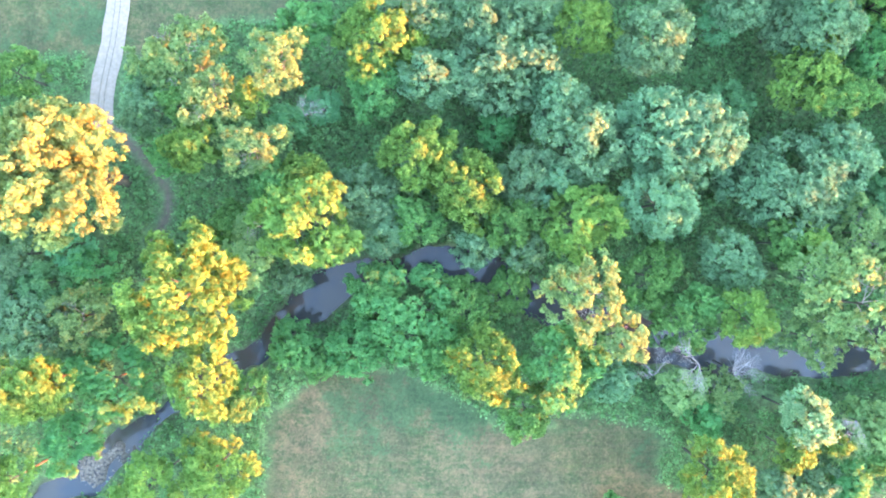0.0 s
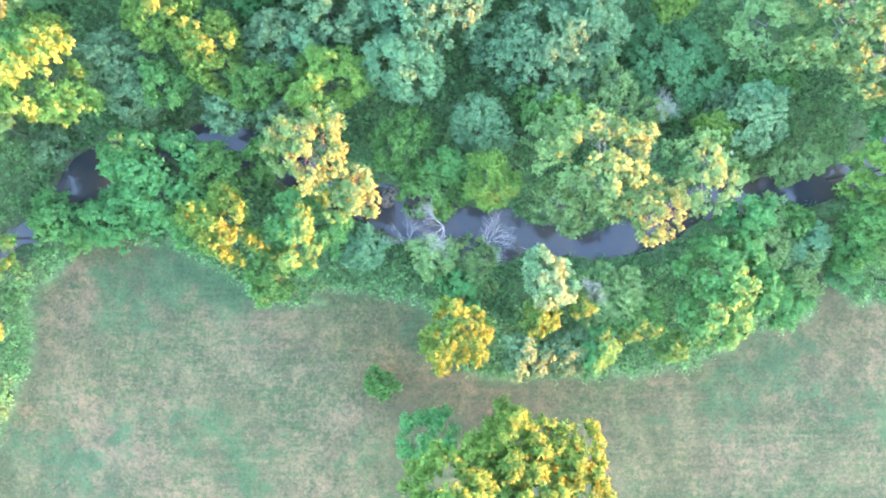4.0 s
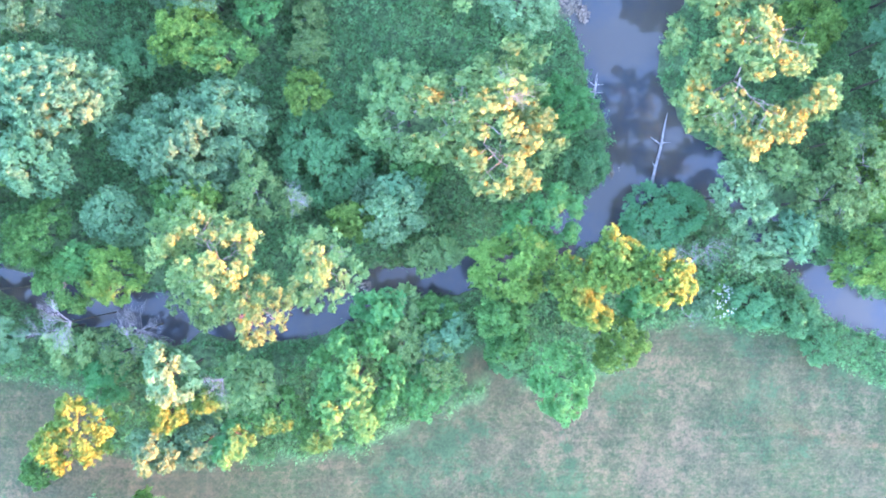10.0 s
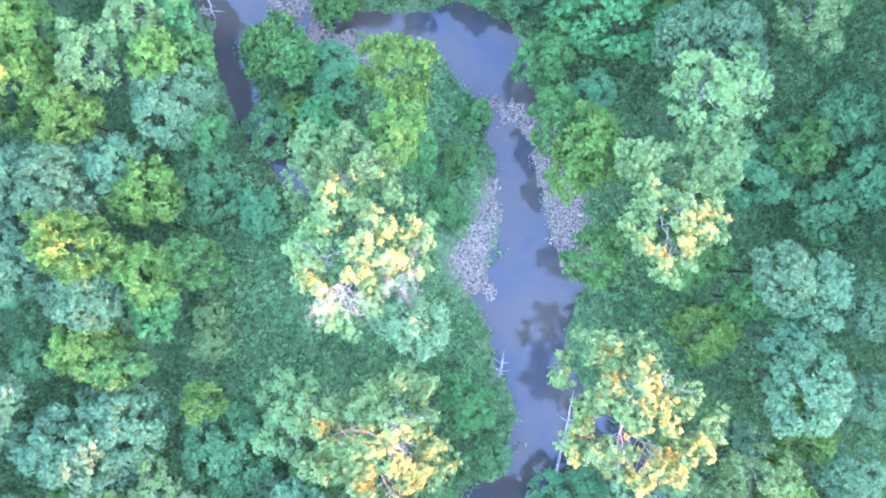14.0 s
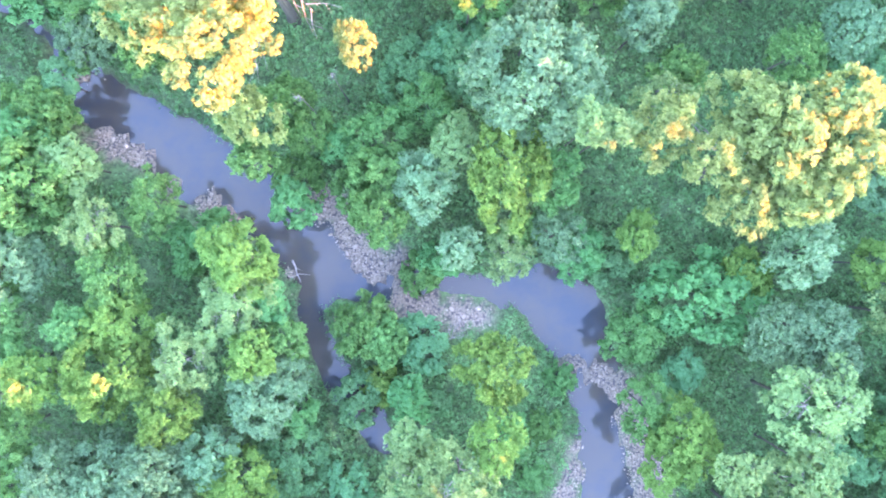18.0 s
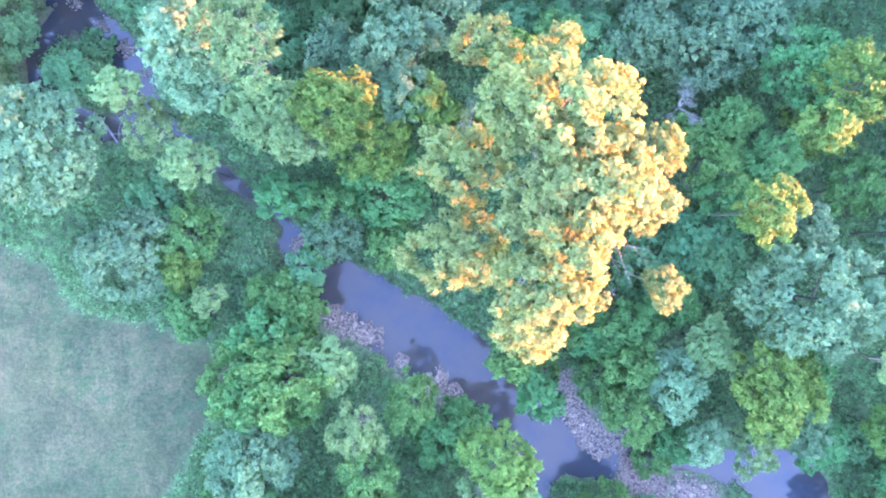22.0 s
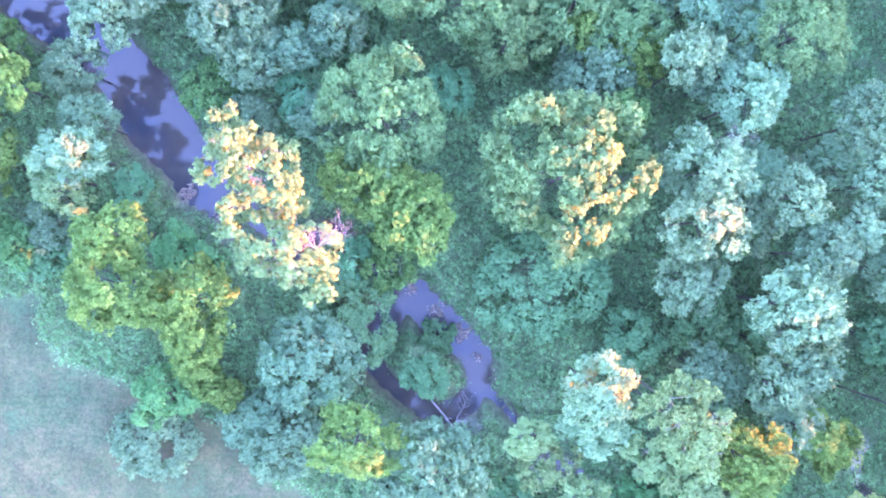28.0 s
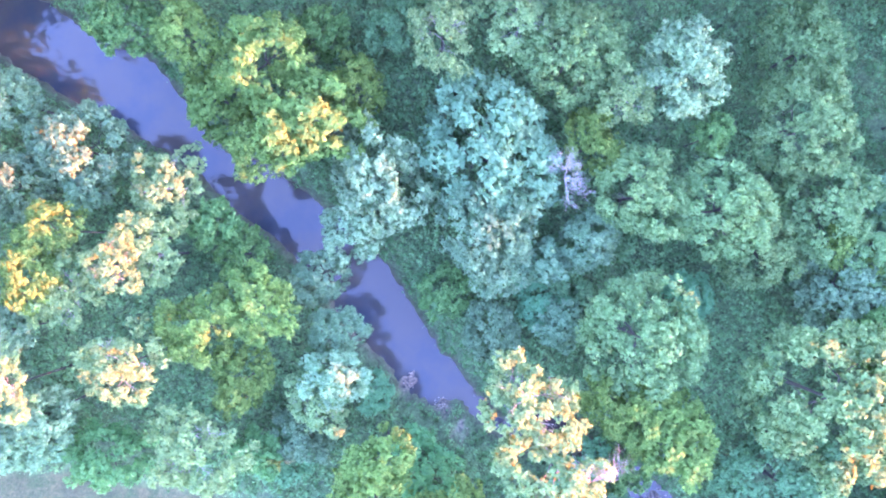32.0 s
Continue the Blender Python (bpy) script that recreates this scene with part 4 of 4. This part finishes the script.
for at in ((115.1, -7.1, 3.9, 11), (-26.5, 10, 3.1, 12), (-20.2, 15.4, 2.1, 11), (-14.6, 7.4, 2.7, 11), (-14.1, 2.3, 5.9, 14.9), (-6.3, 21.9, 5.3, 12), (-2.1, 9.5, 4.4, 12), (3.2, 5.5, 4.6, 12.5), (15.8, 2.3, 4.7, 12), (16, 23.5, 3.8, 11), (40.8, 0.2, 2.9, 9), (40.9, 29.1, 4.9, 14), (41, 18.4, 4.5, 11), (47.3, 35.1, 4.3, 11), (47.7, 25.9, 3.8, 11.8), (53.4, 11.8, 2.7, 9.6), (94, 36.9, 3.4, 12), (96.2, 39.6, 4.7, 12), (109.3, 19.1, 4, 10), (116.8, 1.9, 4.4, 11), (120.5, 8.2, 3.7, 10), (25.3, 46.7, 3.5, 12),):
    tree("yellow", *at)
for at in ((33, 47, 5.3, 12), (34.2, 52.7, 4.3, 11), (40, 42.8, 3.7, 12), (48.4, 59.7, 4.6, 13.5), (49.2, 49.3, 3.1, 12), (62.7, 44.5, 2.9, 4), (75.3, 47.9, 4.5, 13.3), (75.4, 40.5, 3.4, 15), (76.6, 68.1, 5.4, 16.2), (91.7, 61.9, 2.7, 9), (103.3, 58.3, 2.4, 9), (104.4, 57.1, 2.5, 9), (117.1, 58.7, 3, 11), (-32.6, 113.7, 5.4, 15.5), (-31.8, 119, 3.9, 16.1), (-25.5, 103.3, 2.7, 9), (-24.8, 107.2, 3.6, 13), (-24.7, 112, 5, 15.5), (-23.1, 101.6, 2.5, 9), (-7.3, 98, 4.6, 17.5), (-0.1, 119.3, 3.1, 15), (12.6, 80, 2.4, 8),):
    tree("yellow", *at)
for at in ((31.4, 96.6, 4.4, 18.8), (34.6, 94.1, 4.6, 13), (40.5, 97.9, 3, 14), (44.3, 95.6, 3.2, 11), (49.1, 100.8, 3.3, 18), (72.8, 86.2, 3.5, 20.5), (79.1, 94.5, 2.8, 19), (82.9, 98.8, 4.3, 20), (83.5, 95.7, 3.9, 11), (88.5, 97.1, 4.6, 20), (-66, 137.8, 3.3, 17.5), (-64.7, 142.5, 3.3, 16.5), (-50.4, 132.6, 4.7, 15.6), (-49.7, 157, 4.7, 11), (-46.7, 126.6, 3.8, 13), (-44.9, 150.9, 3.4, 14), (-44, 134.9, 4.3, 15.8), (-41.6, 152.2, 4.2, 15.6), (-38.6, 154.2, 5.6, 16), (-35.2, 158.2, 3.8, 11), (-9.6, 151.8, 3.7, 13), (-7.4, 124.5, 4, 15),):
    tree("yellow", *at)
for at in ((-4.4, 123.3, 3.7, 15), (-2, 121.5, 4.4, 15), (17, 141.3, 2.5, 12), (22.4, 138.3, 3.4, 12), (-51.7, 162.6, 3.8, 15), (-43.8, 160.2, 5, 16),):
    tree("yellow", *at)
for at in ((-38.8, -8.1, 3.7, 11), (-21, -2.2, 3.2, 11), (14.6, -5.6, 4.5, 16.1), (19.3, -9.8, 2.8, 14), (27.1, -16.4, 2.9, 9), (31.5, -17.3, 3.6, 8), (40.4, -3.2, 3.3, 12), (41.9, -10.8, 3.8, 10), (44.9, -6.6, 6, 15.8), (45.6, -21, 3.4, 10), (48, -20.6, 3.2, 10), (49.5, -11.9, 3.6, 15.5), (51.7, -0.2, 1.9, 8), (55.8, -7.7, 4.5, 14), (63.5, -13.9, 4, 10), (64.4, -16.3, 3.5, 10), (66.7, -6.5, 2.4, 8), (67.1, -18.7, 3.4, 10), (69, -6, 2, 9), (110.2, -0.3, 3.9, 12), (-27.7, 19.5, 5.3, 12), (-23.8, 15.1, 3.7, 13),):
    tree("pale", *at)
for at in ((-21.3, 1.8, 1.6, 9), (-19.7, 9.9, 3.7, 13), (-17, 18.9, 3.7, 14), (47.4, 1.1, 3.9, 9), (52.7, 17.3, 2, 6), (53.2, 21.4, 2.2, 6), (53.7, 18.1, 2, 6), (64.5, 9.3, 6, 11), (66.1, 39.4, 3, 11), (66.5, 35.9, 3.6, 13), (71.4, 37.2, 4.3, 15.2), (71.4, 28.4, 7.7, 17.5), (73.3, 7.9, 8.6, 16), (98.8, 12, 8.5, 18.8), (99.9, 37.6, 2.8, 15), (102.8, 30.8, 5.3, 17.9), (105.2, 3.2, 2.4, 11), (106.2, 35.8, 4, 15), (108.1, 37.6, 3.9, 15), (113.6, 3.4, 4.5, 13), (16.3, 77, 2, 9), (30, 69.9, 3.2, 10.9),):
    tree("pale", *at)
for at in ((32.8, 63.3, 3.4, 12.4), (41.9, 48.8, 4.2, 12), (47.3, 54.7, 4.5, 12), (71.3, 72.1, 3.2, 11), (77.3, 60.1, 3.4, 9), (83.4, 71.9, 2.1, 21), (85.6, 71.5, 2.2, 21), (93.3, 75.5, 3.4, 14), (107.8, 44.1, 5.5, 16.5), (119.5, 53.2, 4.4, 13), (-51, 119.8, 5.2, 15.5), (-14, 117.8, 5.9, 18), (9.9, 98.5, 2.4, 16), (12.3, 94.9, 3.5, 14), (16, 91.4, 2.9, 14), (22.6, 96.1, 2.8, 15), (23, 102.9, 3.5, 22), (24.4, 100.5, 3.8, 22.5), (26.2, 96.7, 3, 16), (26.3, 94.5, 3.2, 16), (28.2, 93.4, 2.8, 16), (98.7, 92.9, 6.5, 12),):
    tree("pale", *at)
for at in ((106.2, 90.4, 3.9, 13), (-68.5, 127.1, 3.8, 18.5), (-63.5, 136.2, 4.1, 16), (-57.6, 139.1, 3.4, 17.5), (-57.1, 129.2, 4.4, 17.5), (-56.4, 141.8, 2.8, 15), (-55.1, 140.1, 3.3, 15), (-54.3, 147.1, 4.7, 14), (-38.6, 124.8, 4.2, 13), (-17.3, 125.5, 5.4, 20), (-6.7, 156, 3.4, 15), (32.6, 148.4, 3.2, 16), (-25.5, 162.8, 4.1, 15), (-17.4, 163.8, 4.4, 15),):
    tree("pale", *at)
for at in ((-4.8, 131.3, 6.9, 17.4), (-4.7, 146.2, 5.2, 15.8), (3.7, 144.6, 5.4, 16), (8.5, 140.3, 4.6, 13), (12.2, 153.5, 5.8, 16), (14.3, 125.2, 9.1, 20.4), (16.1, 144.8, 6.1, 13.8), (20.8, 140.5, 4.5, 13), (37.7, 139.2, 5, 17), (-12, 160.8, 5.5, 16), (13.3, 161.9, 5.1, 13),):
    tree("olive", *at)
for at in ((-43.7, -4.5, 3.1, 9), (-40.8, -0.1, 3.1, 9), (75.9, -18.8, 2.3, 4), (94.4, -1.6, 4.7, 5), (105.2, -12.5, 3.3, 4), (110.6, -13.8, 3.3, 4), (112.6, -4.6, 3.2, 6), (113.3, -17.2, 2.6, 4), (-17, 13.3, 2.5, 8), (-13.3, 15.4, 2.5, 7), (31, 24.3, 2.5, 8), (33.4, 16.1, 2.9, 7), (52.2, 36.2, 4.8, 6), (55, 5.3, 6, 7), (59.1, 32.9, 3.1, 6), (85.2, 4, 3.1, 6), (116.4, 36.6, 4.4, 8), (123.5, 32.7, 3.8, 8), (128.7, 36.6, 3.8, 8), (26.6, 79.9, 2.9, 7), (59.8, 42.9, 3.6, 5), (67.3, 49.5, 4, 5),):
    tree("dark", *at)
for at in ((69.1, 42.1, 2, 3), (89.8, 59.3, 3.6, 5), (97.3, 46.1, 2.9, 7), (117, 78.6, 4.6, 10), (118.8, 40.7, 3.3, 7), (126.1, 43.6, 3.8, 8), (-43.7, 116.8, 3.6, 8), (-10.2, 115.5, 3.8, 8), (-8.2, 109.4, 5.3, 8), (-0.4, 102.5, 3, 3), (0.6, 106.6, 2.8, 3), (9.2, 88.3, 3.2, 7), (13, 113.8, 7.4, 7), (23.3, 106.8, 4, 7), (31.6, 109.3, 4.7, 8), (36.8, 107.1, 3.8, 8), (50.6, 107.3, 3.1, 9), (56.8, 105.4, 4.6, 11), (67.5, 80.4, 5.1, 7), (71.6, 83.1, 4.4, 8), (73.4, 80.6, 3.7, 9), (-33.2, 124.5, 2.5, 8),):
    tree("dark", *at)
for at in ((-14, 134.7, 3.8, 7), (-10.9, 138.6, 4.4, 8), (-6.4, 141.9, 3.8, 8), (2.6, 135.3, 3.1, 8), (-30.7, 165.3, 3.7, 9),):
    tree("dark", *at)
for at in ((51.9, 50.3, 3.1, 9), (53.4, 42.3, 2.7, 8), (50.8, 55, 2.6, 10), (55, 73.9, 3.3, 9), (53.1, 77.6, 2.8, 9),):
    tree("green", *at)
# the trees with crowns in lobes: x, y, radius, height
lobed_tree(((28.8, -38.1, 5.376, 22.7), (35.1, -34.5, 4.144, 20.9), (40.6, -35.3, 3.808, 19.4), (36.6, -39.2, 5.04, 20.5), (41.9, -39.5, 3.696, 19), (32.4, -41.1, 4.928, 21.7)), "yellow")
lobed_tree(((53.1, 94.5, 5.7, 27.5), (55.1, 87.9, 6.1, 26.5), (50.5, 78.3, 5.1, 26.5), (53.1, 82.7, 4.2, 27.5), (44.1, 90.7, 4.6, 21), (43.6, 82.4, 4.9, 21), (45.9, 101, 2.9, 23), (52.2, 99.8, 2.3, 24), (61.2, 91.5, 2.7, 23), (61.4, 86.5, 2.4, 22), (62, 79.1, 2.1, 22), (50.1, 74.4, 3.57, 15.5), (48.5, 94.9, 3.9, 26.5)))
lobed_tree(((102.2, 70.7, 5.6, 22), (99, 74.5, 3.6, 20), (106.8, 73.7, 4, 22), (108.2, 69.3, 3, 21.5), (98.5, 65, 3.6, 20), (102.2, 64.4, 2.5, 20), (105.9, 66.3, 3, 21), (90.1, 71.9, 3.5, 21.5), (94.9, 69, 3, 21)))
lobed_tree(((-38.2, 9.5, 4.8, 19), (-34, 10.3, 3.2, 18), (-38.3, 4.7, 5.1, 19), (-34.1, 4.3, 3.6, 18), (-40.9, 7.4, 4.8, 19)))

# ---- the wood's undergrowth: one low tangle of shrubs, nettles and vines ----
def build_undergrowth():
    r = np.random.RandomState(21)
    step = 1.0
    gx, gy = np.meshgrid(np.arange(-118, 168, step), np.arange(-78, 208, step))
    x = gx.ravel() + r.uniform(-0.5, 0.5, gx.size) * step
    y = gy.ravel() + r.uniform(-0.5, 0.5, gx.size) * step
    near = np.zeros(x.shape, bool)
    for t, qx, qy, yaw in PATH:
        near |= (np.abs(x - qx) < 58) & (np.abs(y - qy) < 34)
    x, y = x[near], y[near]
    z, meadow, mud, bar, creek, mg, gg, far = land(x, y)
    track = np.minimum(line_gap(x, y, TRACK_LINE) - 0.8, line_gap(x, y, PATH_LINE) - 0.4)
    bulk = np.clip(0.5 + 0.5 * waves(x, y, 9, 41) + 0.3 * waves(x, y, 3.5, 42), 0, 1.3)
    edge = np.clip(np.minimum(np.minimum(mg, creek), track) / 4, 0.15, 1)
    ok = (mg > 0.3) & (creek > 1.0) & (gg > 0.9) & (track > 0.5)
    for tx, ty, tr, tt in PLANTED:
        if tt > 8 and tr > 2.5:
            ok &= np.hypot(x - tx, y - ty) > tr * (0.5 if tt < 13 else 0.15)
    lift = 0.15 + 1.9 * bulk * edge + 0.16 * r.rand(len(x))
    spots = np.column_stack([x, y, z + lift, r.uniform(0.55, 0.9, len(x))])[ok]
    cloud = leaf_cloud(spots[:, :3], spots[:, 3], 34, 0.23, 5, ICO1, 0.6, 0.26, 0.5, (0.25, 1.15))
    tagged(part("undergrowth", mesh_from("undergrowth", *cloud), LEAF["undergrowth"]), "tangled dark green undergrowth of shrubs and vines", "undergrowth", kind="stuff")


build_undergrowth()


# ---- unseen wood added beyond the view, to block the low sun ----
def build_shade_wood():
    r = np.random.RandomState(31)
    centres, radii = [], []
    sx, sy = math.cos(radians(SUN_AZIMUTH)), math.sin(radians(SUN_AZIMUTH))
    # belt of clumps out of view towards the sun, keeps lower crowns shaded
    for i in range(1350):
        along, away = r.uniform(-330, 330), r.uniform(190, 270)
        x, y = 30 + sx * away - sy * along, 40 + sy * away + sx * along
        centres.append((x, y, r.uniform(5, 21)))
        radii.append(r.uniform(4, 6.5))
    gx, gy = np.meshgrid(np.arange(-150, 215, 5.5), np.arange(4, 250, 5.5))
    x, y = gx.ravel() + r.normal(size=gx.size) * 1.3, gy.ravel() + r.normal(size=gx.size) * 1.3
    seen = np.zeros(x.shape, bool)
    for (t, ax, ay, a_yaw), (u, bx, by, b_yaw) in zip(PATH, PATH[1:]):
        for k in (0.0, 0.5):
            seen |= (np.abs(x - ax - (bx - ax) * k) < 55) & (np.abs(y - ay - (by - ay) * k) < 33)
    z, meadow, mud, bar, creek, mg, gg, far = land(x, y)
    for a, b, c in zip(*(q[~seen & (mg > 4) & (creek > 3)] for q in (x, y, z))):
        # heights vary by stretch to choose which crowns the sun still reaches
        top = r.uniform(17, 20) if b < 30 else r.uniform(20, 23) if b < 75 else r.uniform(11, 14) if b < 88 else r.uniform(20, 25)
        centres += [(a, b, c + top - 3.6), (a + r.normal() * 1.5, b + r.normal() * 1.5, c + top - 8)]
        radii += [r.uniform(3.2, 4.2), 4.2]
    cloud = leaf_cloud(np.array(centres), radii, 40, 1.3, 9, ICO1)
    tagged(part("far_wood", mesh_from("far_wood", *cloud), LEAF["far"]), "unseen broadleaf wood added to screen the valley from the low sun", "wood", kind="stuff")


build_shade_wood()


# ---- stones on the shingle bars and in the riffles ----
def stone_mesh(seed):
    r = np.random.RandomState(seed)
    v, f = ICO2
    k = 1 + 0.18 * np.sin(v @ r.normal(size=(3, 1)) * 2.5 + r.rand() * 6) + 0.06 * r.normal(size=(len(v), 1))
    return mesh_from("stone", v * k * np.array([1.0, 0.6 + 0.3 * r.rand(), 0.45 + 0.2 * r.rand()]), f, True)


def build_stones():
    r = np.random.RandomState(3)
    shapes = [stone_mesh(s) for s in range(6)]
    for s in shapes:
        s.materials.append(STONE)
    spots = [(gx, gy, gr) for gx, gy, gr in GRAVEL] + RIFFLES
    ground_ob = bpy.data.objects["ground"]
    n = 0
    small_v, small_f, base = [], [], 0
    for gx, gy, gr in spots:
        riffle = (gx, gy, gr) in RIFFLES
        for k in range(int(7 * gr) + 8 if riffle else int(48 * gr) + 16):
            a, q = r.rand() * 6.283, gr * (2.0 if riffle else 1.12) * math.sqrt(r.rand())
            x, y = gx + q * math.cos(a), gy + q * math.sin(a)
            z = max(height_at(x, y), -0.16)
            if k < 8 and n < 290:
                size = 0.12 + 0.26 * r.rand() ** 2.5
                m = pose(x, y, z + size * 0.2, r.normal() * 8, r.normal() * 8, r.rand() * 360) @ Matrix.Scale(size, 4)
                part("stone", shapes[r.randint(6)], None, ground_ob, "", m)
                n += 1
            else:
                size = 0.05 + 0.11 * r.rand() ** 2
                v, f = ICO1
                jit = v * (0.8 + 0.4 * r.rand(len(v), 1)) * size * np.array([1.0, 0.8, 0.6])
                small_v.append(jit + (x, y, z + size * 0.3))
                small_f.append(f + base)
                base += len(v)
    tagged(part("shingle", mesh_from("shingle", np.concatenate(small_v), np.concatenate(small_f), True), STONE), "loose pale grey shingle and cobbles on the creek bars", "shingle", kind="stuff")


build_stones()


# ---- dead wood ----
def dead_tree(x, y, z, reach, spread=170.0, lift=0.45, count=9, label="bleached dead branches bare of leaves", name="dead_tree"):
    r = np.random.RandomState(int(abs(x * 7 + y * 13)) % 9999)
    root = new(name)
    root.matrix_basis = pose(x, y, z, 0, 0, r.rand() * 360)
    part("trunk", shared(TRUNK_SHAPE, BARK), None, root, "", pose(0, 0, -z + 0.2) @ Matrix.Diagonal((0.09, 0.09, max(z - 0.1, 0.4), 1)))
    for k in range(count):
        m = pose(0, 0, 0, 0, 0, spread * k / count + 22 * r.normal()) @ Matrix.Diagonal((reach * r.uniform(0.5, 1.25), reach * r.uniform(0.5, 1.0), reach * lift * r.uniform(0.5, 1.2), 1))
        part("branch", shared(TWIG_SHAPES[r.randint(4)], BARK_DEAD), None, root, "", m)
    return tagged(root, label, "dead tree")


for at in DEAD_TREES:
    dead_tree(*at)


def fallen_log(ax, ay, bx, by, z, thick, label):
    d = math.hypot(bx - ax, by - ay)
    root = new("fallen_log")
    root.matrix_basis = pose(ax, ay, z, 0, 0, math.degrees(math.atan2(by - ay, bx - ax)))
    v, f = tube([(0, 0, 0), (d * 0.3, 0.10, 0.05), (d * 0.6, -0.06, 0.02), (d * 0.85, 0.05, 0.05), (d, 0, 0)], [thick, thick * 0.9, thick * 0.75, thick * 0.5, thick * 0.15], 8)
    part("stem", mesh_from("stem", v, f, True), BARK_DEAD, root)
    for k, (u, ang, ln) in enumerate(((0.62, 65, 1.6), (0.64, -75, 1.1), (0.35, 50, 0.8))):
        e = (math.cos(radians(ang)) * ln, math.sin(radians(ang)) * ln)
        v, f = tube([(d * u, 0, 0.02), (d * u + e[0] * 0.5, e[1] * 0.5 + 0.05, 0.08), (d * u + e[0], e[1], 0.1)], [thick * 0.5, thick * 0.35, thick * 0.1], 6)
        part("branch_stub", mesh_from("branch_stub", v, f, True), BARK_DEAD, root)
    return tagged(root, label, "log")


for at in LOGS:
    fallen_log(*at, "bleached fallen tree trunk lying in the creek")


def build_blossom(x, y):
    """A bush under white flower heads."""
    r = np.random.RandomState(2)
    root = new("flowering_bush")
    z = height_at(x, y)
    root.matrix_basis = pose(x, y, z)
    cloud = leaf_cloud(np.column_stack([r.normal(size=(12, 2)) * 1.1, 1.2 + r.rand(12) * 0.8]), [0.8] * 12, 80, 0.25, 4)
    part("foliage", mesh_from("foliage", *cloud), LEAF["green"], root)
    cv, cf = ICO1
    for k in range(80):
        a, q = r.rand() * 6.283, 2.1 * math.sqrt(r.rand())
        me = bpy.data.meshes.get("blossom")
        if me is None:
            me = mesh_from("blossom", cv * np.array([0.08, 0.08, 0.05]), cf, True)
            me.materials.append(FLOWER)
        part("blossom", me, None, root, "", pose(q * math.cos(a), q * math.sin(a), 2.65 - 0.12 * q * q + 0.1 * r.rand()))
    tagged(root, "green bush covered in white flower heads by the meadow", "bush")


build_blossom(*BLOSSOM)
